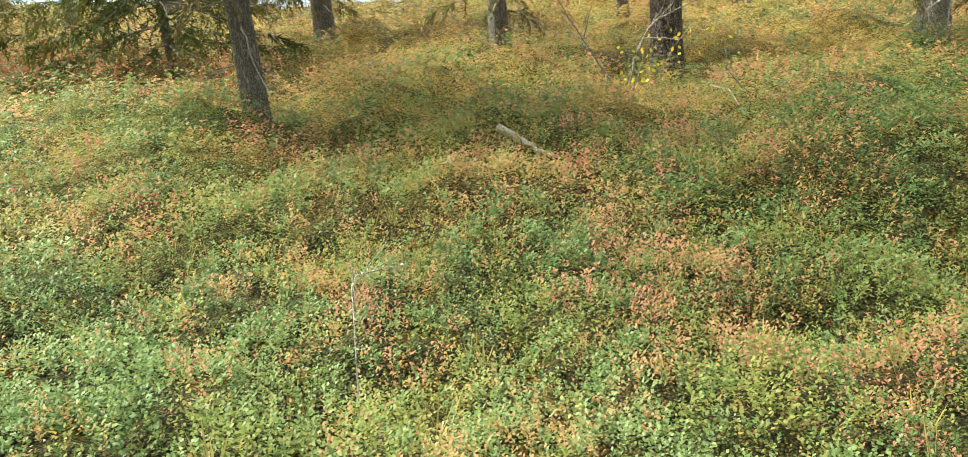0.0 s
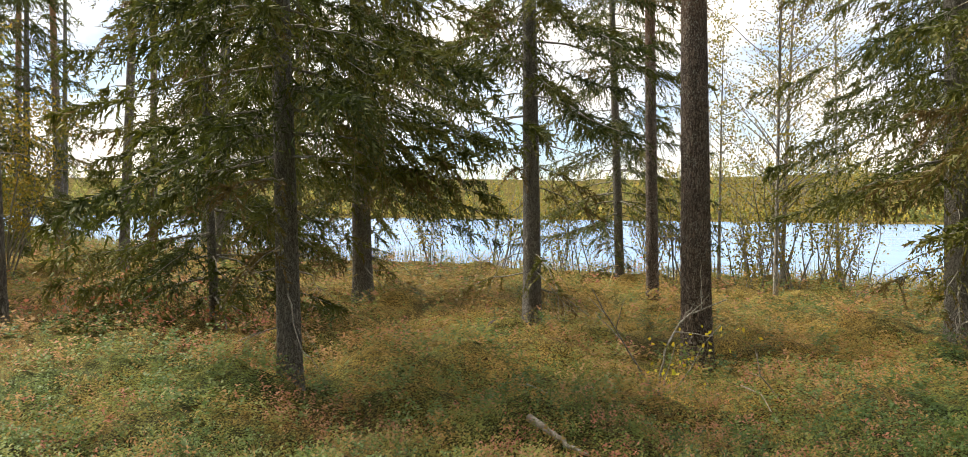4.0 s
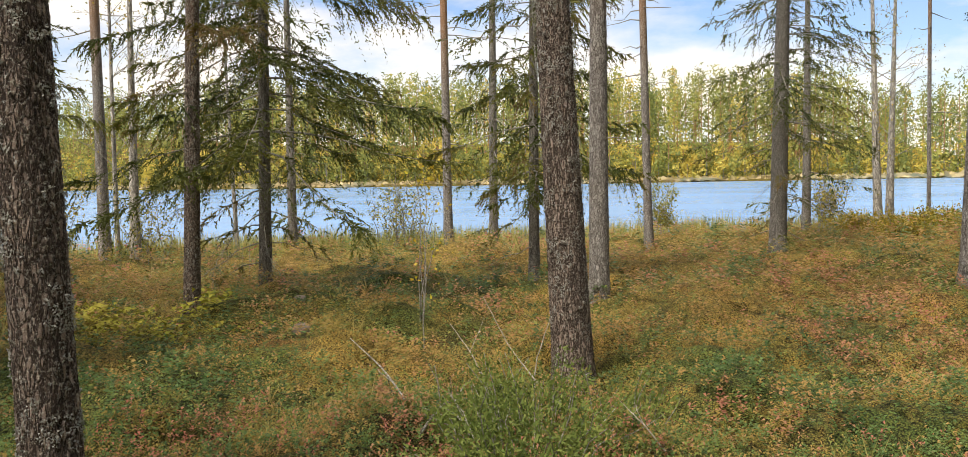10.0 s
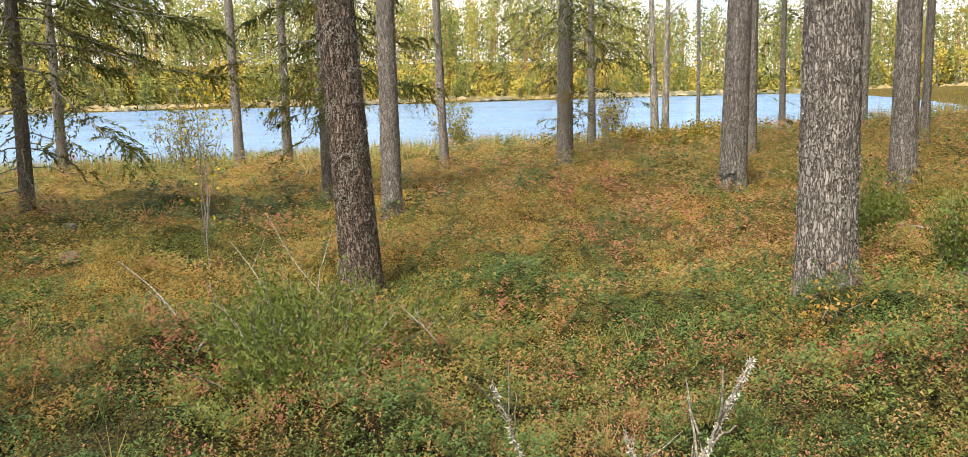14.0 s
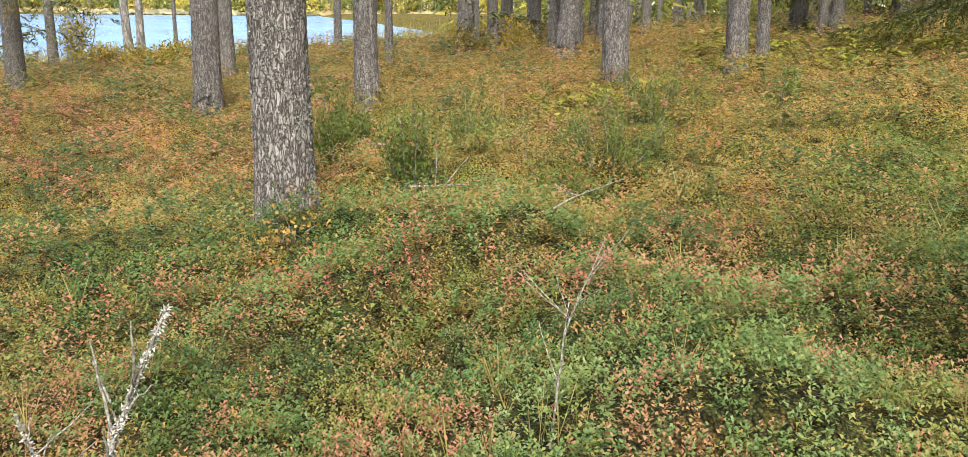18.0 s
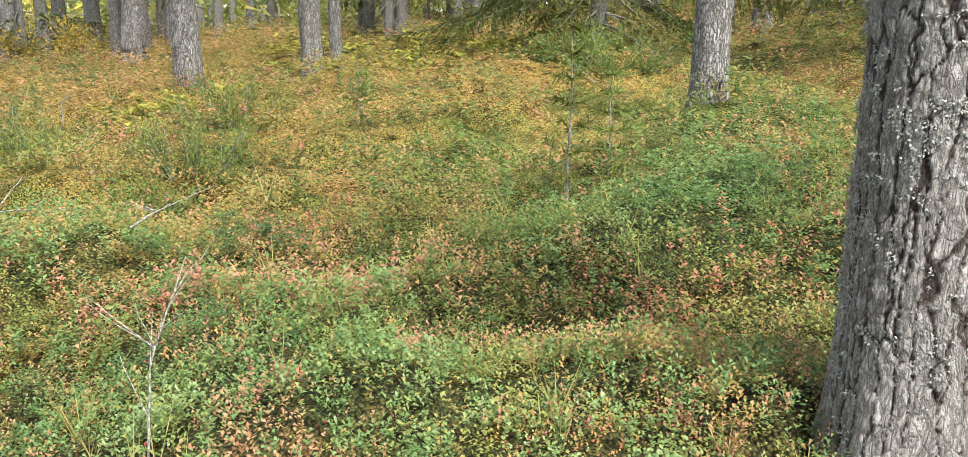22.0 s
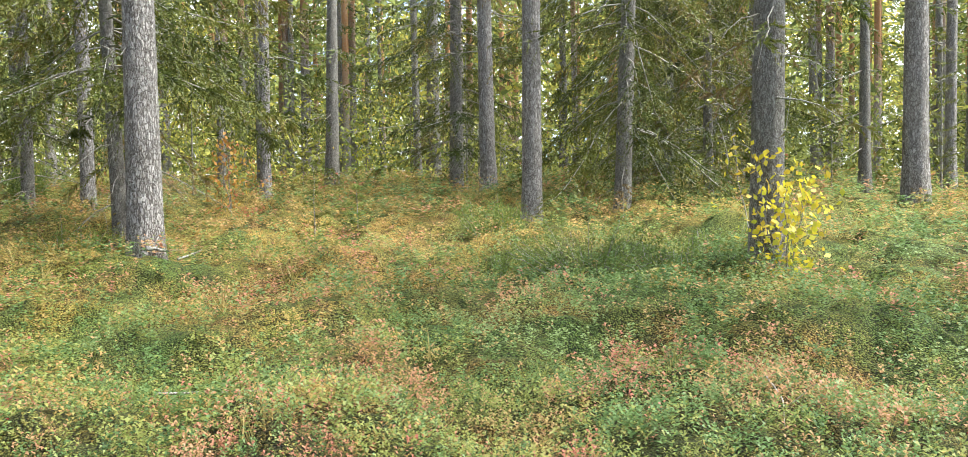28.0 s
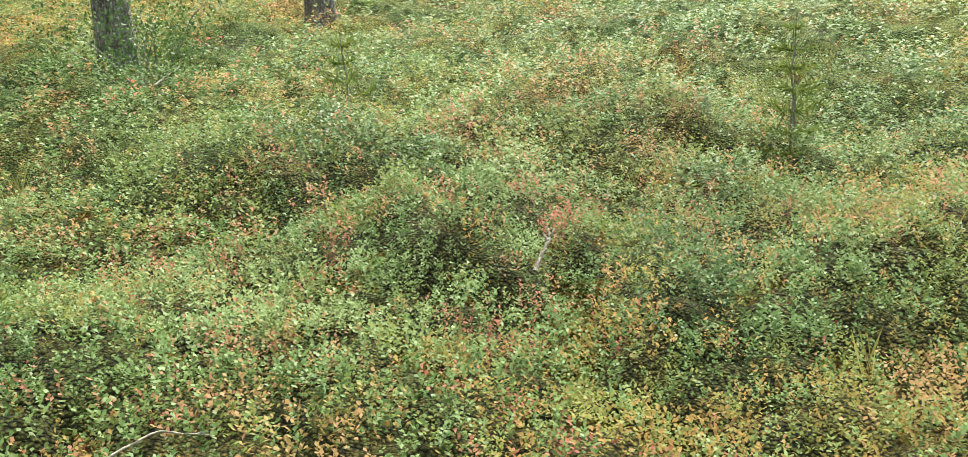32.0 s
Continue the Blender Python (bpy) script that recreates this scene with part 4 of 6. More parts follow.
# dense woods that close the view inland
g = np.random.default_rng(17)
wq, wt, wtr = [], [], []
for _ in range(1600):
    a, r = g.uniform(radians(12), radians(252)), g.uniform(30, 72)
    x, y = -math.sin(a) * r, math.cos(a) * r
    if float(shore(np.array([x]), np.array([y]))[0]) > -5:
        continue
    z, h = soil_at(x, y), g.uniform(9, 19)
    m = 150
    bare = g.random() < 0.2
    tz = g.uniform(0.3 if bare else 0.02, 1.0, m)
    ang, wide = g.uniform(0, 2 * np.pi, m), g.uniform(1.4, 2.8)
    rad = wide * np.sqrt(g.random(m)) * np.clip(1.12 - tz, 0.08, 1) ** 0.7
    c = np.stack([x + rad * np.cos(ang), y + rad * np.sin(ang), z + h * tz], -1)
    way = unit(np.stack([np.cos(ang), np.sin(ang), g.uniform(-0.9, 0.2, m)], -1) + g.normal(0, 0.3, (m, 3)))
    sd = unit(np.cross(way, g.normal(0, 1, (m, 3))))
    wq.append(diamonds(c, way, sd, g.uniform(0.2, 0.5, m) * (1 + r / 140), g.uniform(0.07, 0.17, m) * (1 + r / 120)))
    wt.append(np.clip(g.normal(0.75 if g.random() < 0.12 else g.choice([0.05, 0.2, 0.4]), 0.06, m), 0, 0.9))
    if _ % 4 == 0:
        wtr.append((np.array([[x, y, z - 0.3], [x, y, z + h * 0.5], [x, y, z + h * 0.9]]), np.array([0.15, 0.11, 0.04])))
for _ in range(380):
    a, r = g.uniform(radians(40), radians(252)), g.uniform(72, 98)
    x, y = -math.sin(a) * r, math.cos(a) * r
    if float(shore(np.array([x]), np.array([y]))[0]) > -12:
        continue
    z, h, m = soil_at(x, y), g.uniform(14, 22), 70
    c = np.stack([x + g.normal(0, 1.8, m), y + g.normal(0, 1.8, m), z + h * g.random(m)], -1)
    way = unit(g.normal(0, 1, (m, 3)))
    wq.append(diamonds(c, way, unit(np.cross(way, g.normal(0, 1, (m, 3)))), g.uniform(1.0, 2.0, m), g.uniform(0.5, 1.0, m)))
    wt.append(np.clip(g.normal(g.choice([0.2, 0.4, 0.6]), 0.08, m), 0, 0.9))
inland = new("inland_forest", needle_mesh("inland_forest", np.concatenate(wq), INLAND_LEAF, np.concatenate(wt)))
tagged(inland, label="dense spruce and pine forest behind the clearing", category="forest", kind="stuff")
inland_stems = new("inland_trunks", tubes_mesh("inland_trunks", wtr, PINE_BARK, 5))
tagged(inland_stems, label="grey trunks of the dense forest inland", category="forest", kind="stuff")

# yellow green understorey at the forest's edge
n = 70000
a, r = g.uniform(radians(128), radians(232), n), g.uniform(23, 46, n)
x, y = -r * np.sin(a), r * np.cos(a)
ok = (soft_noise(x, y, 2.6, 88) > 0.42) & (shore(x, y) < -4)
x, y = x[ok], y[ok]
hgt = soil(x, y) + g.random(len(x)) ** 1.4 * (1.0 + 4.0 * soft_noise(x, y, 3.0, 89))
way = unit(g.normal(0, 1, (len(x), 3)))
sd = unit(np.cross(way, g.normal(0, 1, (len(x), 3))))
under = new("understorey", needle_mesh("understorey", diamonds(np.stack([x, y, hgt], -1), way, sd, g.uniform(0.08, 0.2, len(x)), g.uniform(0.05, 0.12, len(x))), INLAND_LEAF,
                                     np.clip(soft_noise(x, y, 2.0, 90) * 0.7 + g.normal(0, 0.08, len(x)), 0.05, 0.8)))
tagged(under, label="yellow green understorey of saplings at the forest edge", category="undergrowth", kind="stuff")

# the wooded far bank
g = np.random.default_rng(5)
fq, ft, trunks = [], [], []
for _ in range(4200):
    a = radians(g.uniform(-120, 42))
    d0 = float(far_shore(np.array([a]))[0])
    r = d0 + 2 + (g.random() * 13 if g.random() < 0.3 else g.random() * (95 if d0 < 400 else 300))
    x, y = -math.sin(a) * r, math.cos(a) * r
    edge = r - d0 < 14
    z = float(level(np.array([x]), np.array([y]))[0])
    h = g.uniform(4, 12) if edge else g.uniform(19, 30) if d0 < 400 else g.uniform(14, 23)
    wide = g.uniform(2.2, 3.6) * (1.0 if edge else 1.1)
    low = 0.03 if edge else g.uniform(0.15, 0.45)
    m = 105 if d0 < 400 else 22
    tz = g.uniform(low, 1.0, m)
    ang = g.uniform(0, 2 * np.pi, m)
    rad = wide * np.sqrt(g.random(m)) * np.clip(np.minimum(1.1 - tz, (tz - low) * 2.5 + 0.35), 0.05, 1) ** 0.5
    c = np.stack([x + rad * np.cos(ang), y + rad * np.sin(ang), z + h * tz], -1)
    way = unit(g.normal(0, 1, (m, 3)) + np.array([0, 0, 0.2]))
    sd = unit(np.cross(way, g.normal(0, 1, (m, 3))))
    big = 1.0 if d0 < 400 else 2.6
    fq.append(diamonds(c, way, sd, g.uniform(0.7, 1.4, m) * big, g.uniform(0.3, 0.6, m) * big))
    yellow = g.random() < (0.35 if edge else 0.07)
    ft.append(np.clip(g.normal(0.78 if yellow else g.choice([0.15, 0.28, 0.4, 0.5]), 0.06, m), 0, 0.9))
    if d0 < 400 and g.random() < 0.45:
        trunks.append((np.array([[x, y, z - 0.5], [x, y, z + h * 0.5], [x, y, z + h * 0.9]]), np.array([0.17, 0.13, 0.05])))
far_wood = new("far_forest", needle_mesh("far_forest", np.concatenate(fq), FAR_LEAF, np.concatenate(ft)))
tagged(far_wood, label="mixed forest in autumn colours on the far bank", category="forest", kind="stuff")
far_stems = new("far_trunks", tubes_mesh("far_trunks", trunks, PINE_BARK, 4))
tagged(far_stems, label="pale trunks of the forest on the far bank", category="forest", kind="stuff")

# ---------------------------------------------------------------- low plants
def sprig(g, leaves, height, spread, length, width, lift, stems):
    """One small shrub: leaves spiralling up a few thin stems, as quads round the origin."""
    k = np.arange(leaves) % stems
    t = np.sqrt(g.uniform(0.08, 1.0, leaves))
    sa, tip = g.uniform(0, 2 * np.pi, stems), height * g.uniform(0.65, 1.1, stems)
    base = np.stack([spread * t * np.cos(sa[k]), spread * t * np.sin(sa[k]), tip[k] * t], -1)
    a = np.arange(leaves) * 2.4 + g.normal(0, 0.4, leaves)
    way = unit(np.stack([np.cos(a), np.sin(a), lift + 0.7 * (t - 0.6) + g.normal(0, 0.25, leaves)], -1))
    sd = unit(np.cross(way, np.array([0, 0, 1.0])) + g.normal(0, 0.22, (leaves, 3)))
    ln, w = (length * g.uniform(0.7, 1.15, leaves))[:, None], sd * (0.5 * width * g.uniform(0.8, 1.1, leaves))[:, None]
    return np.stack([base, base + way * ln * 0.62 + w, base + way * ln, base + way * ln * 0.62 - w], -2)


def patch(x, y, scale, seed, lo, hi):
    return np.clip((soft_noise(x, y, scale, seed) * 0.6 + soft_noise(x, y, scale * 0.4, seed + 1) * 0.4 - lo) / (hi - lo), 0, 1)


def lakeward(x, y):
    return np.clip(np.maximum(x + 0.2 * y - 2.6, 0.85 * y + 0.3 * x - 5.2) / 5, 0, 1)


def spot(x, y, px, py, r):
    return np.exp(-((x - px) ** 2 + (y - py) ** 2) / (r * r))


# dark green lingonberry beds and pinkish autumn patches: x, y, width
BEDS = [(10.8, 6.5, 1.2), (8.7, 6.4, 0.9), (12.0, 5.6, 1.0), (10.3, 4.6, 0.8), (4.3, 6.0, 0.9), (3.0, 6.0, 0.8), (5.0, 4.2, 0.7), (7.6, 0.6, 0.6), (5.6, -0.3, 0.6), (5.7, -1.5, 0.5),
        (-2.7, -8.0, 0.8), (-1.2, -7.0, 0.5), (2.66, -5.4, 0.6), (-1.4, 2.5, 0.8)]
BLUSH = [(9.3, -1.2, 1.6), (12.5, 0.8, 1.5), (9.7, -0.1, 1.0), (3.75, -2.9, 0.5), (4.0, -1.5, 0.5), (-2.6, -5.0, 0.9), (-3.4, -3.6, 0.8)]


def mounds(x, y):
    return sum(spot(x, y, mx, my, w) for mx, my, _, w in MOUNDS)


def domes(x, y, width, seed):
    """Rounded tops of shrub clumps, 0 in the gaps between them, 1 on the highest, and a number of its own for each clump."""
    wx, wy = x + 0.5 * width * soft_noise(x, y, width * 0.7, seed + 31), y + 0.5 * width * soft_noise(x, y, width * 0.7, seed + 32)
    f1, f2, own = cells(wx / width, wy / width, 1000000, seed)
    return np.clip(1 - (f1 / 0.78) ** 2, 0, 1) * (0.45 + 0.55 * own), own


def farness(x, y):
    return np.clip((np.hypot(x, y) - 4.0) / 6.0, 0, 1)


def clumps(x, y):
    """Height of the shrub clumps over the moss, and how much of a clump a place is."""
    far = farness(x, y)
    small, _ = domes(x, y, 0.27, 401)
    large, _ = domes(x, y, 0.8, 402)
    top = small * (1 - 0.75 * far) + large * (0.35 + 0.4 * far)
    return 0.15 * small * (1 - 0.7 * far) + (0.06 + 0.19 * far) * large, top


def shares(x, y):
    """How much of each plant grows at a place: lingonberry, bilberry, autumn bilberry, heath, grass."""
    lake = lakeward(x, y)
    north = np.clip((y - 2.5) / 3, 0, 1) * np.clip((3.5 - x) / 2, 0, 1)
    wood = np.clip((np.hypot(x, y) - 6) / 6, 0, 1) * np.clip(-y / 4 - 0.5, 0, 1)
    lingon = (0.5 + 1.5 * patch(x, y, 1.0, 21, 0.42, 0.56)) * (1 + 1.3 * np.clip(-x / 3 - 0.2, 0, 1)) * (1 - 0.72 * lake) * (1 - 0.55 * north) * (1 - 0.45 * wood) + 1.3 * mounds(x, y) + 1.6 * lake * patch(x, y, 1.5, 25, 0.52, 0.58) * np.clip((x - 2.0) / 2, 0, 1) + 5.0 * sum(spot(x, y, *p) for p in BEDS)
    bil = (0.45 + 1.5 * patch(x, y, 0.8, 31, 0.45, 0.57)) * (1 - 0.35 * lake) + 0.5 * north
    autumn = (0.12 + 1.3 * patch(x, y, 0.6, 41, 0.54, 0.64)) * (1 - 0.5 * np.clip(-x / 3 - 0.2, 0, 1)) * (1 - 0.55 * lake) + 4.0 * spot(x, y, -4.9, 10.0, 2.6) + 1.6 * sum(spot(x, y, *p) for p in BLUSH) + 0.7 * lake * patch(x, y, 1.8, 45, 0.45, 0.6)
    heath = 0.08 + 0.4 * patch(x, y, 1.5, 51, 0.47, 0.6) + 2.2 * lake + 1.1 * wood + 0.5 * north
    grass = 0.03 + 0.2 * patch(x, y, 1.2, 61, 0.56, 0.66) + 0.12 * np.clip((np.hypot(x, y) - 14) / 10, 0, 1)
    moss = 3.5 * sum(spot(x, y, mx, my, mr) for mx, my, mr in ((7.3, 7.0, 0.8), (10.1, -9.6, 0.9), (11.0, -8.9, 0.7), (9.3, -10.4, 0.7), (8.6, -5.2, 0.5), (13.0, -11.5, 1.2)))
    w = np.stack([lingon, bil, autumn, heath, grass, moss])
    for k in range(4):
        far = np.clip((np.hypot(x, y) - 3.5) / 5, 0, 0.85)
        n1 = domes(x, y, 0.15, 140 + k)[1] * (1 - far) + (soft_noise(x, y, 0.35, 160 + k) * 0.55 + 0.45 * soft_noise(x, y, 0.9, 170 + k)) * far
        w[k] = w[k] * np.exp((3.6 + 1.2 * far) * (n1 - 0.5))
    return w / w.sum(0)


def scatter(name, mat, label, which, density, spec, lo, hi, grow, seed, category="shrub"):
    """Spread one kind of plant over the plan between the radii lo and hi; plants stand in larger clumps further off."""
    g = np.random.default_rng(seed)
    kinds = [sprig(g, *spec) for _ in range(9)]
    leaves = spec[0]
    out, tones, far_out, far_tones = [], [], [], []
    edges = np.geomspace(lo, hi, 17)
    for r0, r1 in zip(edges[:-1], edges[1:]):
        far = r0 > 2.6
        size = max(1.0, 0.5 * (r0 + r1) / (grow * 1.12)) if far else max(1.0, 0.5 * (r0 + r1) / grow)
        n = int(np.pi * (r1 * r1 - r0 * r0) * density / size ** 2 * (0.6 + 0.4 * min(1.0, 3.5 / r0)) * (0.3 if r1 < 1.95 else 1.6 if r0 < 4.5 else 1.1))
        r, a = np.sqrt(g.uniform(r0 * r0, r1 * r1, n)), g.uniform(-np.pi, np.pi, n)
        x, y = -r * np.sin(a), r * np.cos(a)
        unseen = (a > radians(-62)) & (a < radians(-33)) & (r < 4.2)
        raised, bushy = clumps(x, y)
        open_to = 0.45 - 0.4 * farness(x, y)
        keep = (g.random(n) < shares(x, y)[which] * np.where(unseen, 0.25, 1.0) * np.clip(open_to + 1.6 * bushy, 0, 1)) & (shore(x, y) < -0.8)
        x, y, raised = x[keep], y[keep], raised[keep]
        if not len(x):
            continue
        kind, ang = g.integers(0, 9, len(x)), g.uniform(0, 2 * np.pi, len(x))
        sc = size * g.uniform(0.75, 1.2, len(x)) * (0.75 + 0.4 * soft_noise(x, y, 0.4, seed + 3))
        flat = 1.0 / size ** 0.5
        z = soil(x, y) + raised - 0.025
        tn = np.clip(soft_noise(x, y, 0.55, seed + 1) * 0.85 - 0.05 + 0.25 * (domes(x, y, 0.12, seed + 300)[1] - 0.5) + g.normal(0, 0.05, len(x)), 0, 0.85)
        if which == 0:
            tn = np.clip(tn - 0.3 * lakeward(x, y), 0, 0.85)
        for k in range(9):
            i = kind == k
            if not i.any():
                continue
            q = kinds[k][None]
            c, s, m = np.cos(ang[i])[:, None, None], np.sin(ang[i])[:, None, None], sc[i][:, None, None]
            px = (q[..., 0] * c - q[..., 1] * s) * m + x[i][:, None, None]
            py = (q[..., 0] * s + q[..., 1] * c) * m + y[i][:, None, None]
            pz = q[..., 2] * m * flat + z[i][:, None, None]
            one = np.stack([px, py, pz], -1).reshape(-1, 4, 3)
            if far:
                half = 0.5 * (one[:, 1] - one[:, 3])
                foot, tip = (one[:, 2], one[:, 0]) if which == 4 else (one[:, 0], one[:, 2])
                far_out.append(np.stack([foot, tip + half, tip - half], 1))
                far_tones.append(np.repeat(tn[i], leaves))
            else:
                out.append(one)
                tones.append(np.repeat(tn[i], leaves))
    ob = new(name, leaf_mesh(name, np.concatenate(out or [np.zeros((0, 4, 3))]), np.concatenate(far_out), mat,
                             np.concatenate(tones or [np.zeros(0)]), np.concatenate(far_tones)))
    return tagged(ob, label=label, category=category, kind="stuff")


# leafy mat below the shrubs' tops, in the colours of what grows there
def carpet_material():
    mat, nt, b = material("leafy_carpet", 0.85)
    at = nt.nodes.new("ShaderNodeAttribute")
    at.attribute_name = "plants"
    v = object_coords(nt)
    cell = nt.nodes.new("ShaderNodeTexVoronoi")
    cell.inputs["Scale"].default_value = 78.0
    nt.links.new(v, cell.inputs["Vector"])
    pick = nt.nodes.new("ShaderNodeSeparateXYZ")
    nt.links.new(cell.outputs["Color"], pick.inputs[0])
    tint = ramp(nt, [(0.0, (0.45, 0.5, 0.4)), (0.4, (0.9, 0.95, 0.8)), (0.75, (1.25, 1.2, 1.0)), (1.0, (1.5, 1.2, 0.95))])
    nt.links.new(pick.outputs["X"], tint.inputs["Fac"])
    col = mixer(nt, at.outputs["Color"], tint.outputs["Color"], 1.0, "MULTIPLY")
    # shade between the leaves, painted as dark cell edges
    gap_shade = ramp(nt, [(0.35, (1, 1, 1)), (0.75, (0.12, 0.11, 0.09))])
    nt.links.new(cell.outputs["Distance"], gap_shade.inputs["Fac"])
    col = mixer(nt, col, gap_shade.outputs["Color"], 1.0, "MULTIPLY")
    nt.links.new(col, b.inputs["Base Color"])
    b.inputs["Specular IOR Level"].default_value = 0.25
    bm = nt.nodes.new("ShaderNodeBump")
    bm.inputs["Strength"].default_value, bm.inputs["Distance"].default_value = 1.0, 0.02
    bm.invert = True
    nt.links.new(cell.outputs["Distance"], bm.inputs["Height"])
    nt.links.new(bm.outputs["Normal"], b.inputs["Normal"])
    return mat


rr, aa = np.meshgrid(np.concatenate([[0.01, 0.15, 0.3, 0.45], np.geomspace(0.6, 36, 290)]), np.linspace(-np.pi, np.pi, 760, endpoint=False), indexing="ij")
mx, my = -rr * np.sin(aa), rr * np.cos(aa)
lift, bushy = clumps(mx, my)
lift = lift - 0.07 + 0.04 * farness(mx, my) + 0.03 * soft_noise(mx, my, 0.09, 74)
wet = np.clip((shore(mx, my) + 1.6) / 1.0, 0, 1)
mz = soil(mx, my) + lift * (1 - wet) - 0.4 * wet
mix = shares(mx, my)
hues = np.array([(0.085, 0.145, 0.036), (0.16, 0.19, 0.036), (0.31, 0.18, 0.07), (0.39, 0.28, 0.08), (0.3, 0.26, 0.08), (0.3, 0.29, 0.05)])
paint = np.einsum("kij,kc->ijc", mix ** 1.5, hues) / (mix ** 1.5).sum(0)[..., None]
# stems, moss, dry litter and painted-in shade between the shrubs, most of all where they stand open
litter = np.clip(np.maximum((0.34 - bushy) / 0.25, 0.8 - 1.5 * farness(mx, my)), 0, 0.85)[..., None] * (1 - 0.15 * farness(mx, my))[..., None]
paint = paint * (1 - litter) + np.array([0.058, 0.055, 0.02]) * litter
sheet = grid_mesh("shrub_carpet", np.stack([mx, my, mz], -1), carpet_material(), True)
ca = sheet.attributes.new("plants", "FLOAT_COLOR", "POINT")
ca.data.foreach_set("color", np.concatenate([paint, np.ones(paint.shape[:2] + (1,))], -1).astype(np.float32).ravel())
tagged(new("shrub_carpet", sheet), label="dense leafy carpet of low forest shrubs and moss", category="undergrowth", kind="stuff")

scatter("lingonberry_shrubs", LINGON, "low lingonberry shrubs with small glossy leaves", 0, 640, (17, 0.13, 0.03, 0.0155, 0.0115, 0.45, 2), 0.15, 30, 3.0, 11)
scatter("bilberry_shrubs", BILBERRY, "low bilberry shrubs turning yellow green", 1, 660, (17, 0.14, 0.045, 0.015, 0.0105, 0.5, 4), 0.15, 30, 3.0, 12)
scatter("autumn_bilberry_shrubs", AUTUMN, "bilberry shrubs in orange and red autumn leaf", 2, 660, (17, 0.14, 0.04, 0.015, 0.0105, 0.55, 3), 0.15, 30, 3.0, 13)
scatter("heath_shrubs", HEATH, "wiry brown green heath and crowberry", 3, 620, (19, 0.12, 0.06, 0.016, 0.0095, 0.55, 5), 0.15, 32, 3.0, 14)
scatter("forest_grass", GRASS, "thin yellowing blades of forest grass", 4, 130, (8, 0.05, 0.02, 0.17, 0.006, 2.4, 4), 0.15, 32, 3.6, 15, "grass")
scatter("bright_moss", MOSS_TUFT, "cushions of yellow green moss", 5, 900, (18, 0.10, 0.07, 0.03, 0.02, 0.6, 6), 3.0, 20, 3.0, 16, "moss")

# ---------------------------------------------------------------- shore: reeds and bushes
g = np.random.default_rng(77)
n = 38000
seg = g.integers(1, 9, n)
p0, p1 = np.array(SHORE, float)[seg], np.array(SHORE, float)[seg + 1]
f = g.random((n, 1))
at = p0 + (p1 - p0) * f
nor = unit(np.stack([-(p1 - p0)[:, 1], (p1 - p0)[:, 0]], -1))
at = at + nor * (g.normal(0.6, 1.6, (n, 1)))
base = np.concatenate([at, np.maximum(soil(at[:, 0], at[:, 1]), -0.6)[:, None]], 1)
way = unit(np.stack([g.normal(0, 0.16, n), g.normal(0, 0.16, n), np.ones(n)], -1))
sd = unit(np.cross(way, g.normal(0, 1, (n, 3))))
reeds = new("reeds", quad_mesh("reeds", diamonds(base, way, sd, g.uniform(0.35, 0.9, n), g.uniform(0.012, 0.03, n)), REED, g.uniform(0, 0.7, n)))
tagged(reeds, label="yellow green sedge along the lake shore", category="reeds", kind="stuff")

n = 12000
seg = g.integers(2, 9, n)
p0, p1 = np.array(SHORE, float)[seg], np.array(SHORE, float)[seg + 1]
nor = unit(np.stack([-(p1 - p0)[:, 1], (p1 - p0)[:, 0]], -1))
at = p0 + (p1 - p0) * g.random((n, 1)) + nor * (0.5 + 7.0 * g.random((n, 1)) ** 1.6)
keep = soft_noise(at[:, 0], at[:, 1], 2.5, 66) > 0.38
at = at[keep]
n = len(at)
way = unit(np.stack([g.normal(0, 0.14, n), g.normal(0, 0.14, n), np.ones(n)], -1))
sd = unit(np.cross(way, g.normal(0, 1, (n, 3))))
wading = new("water_horsetails", needle_mesh("water_horsetails", diamonds(np.concatenate([at, np.full((n, 1), WATER - 0.1)], 1), way, sd, g.uniform(0.3, 0.6, n), g.uniform(0.010, 0.02, n)), REED, g.uniform(0.1, 0.9, n)))
tagged(wading, label="sparse thin stalks standing in the shallow lake water", category="reeds", kind="stuff")


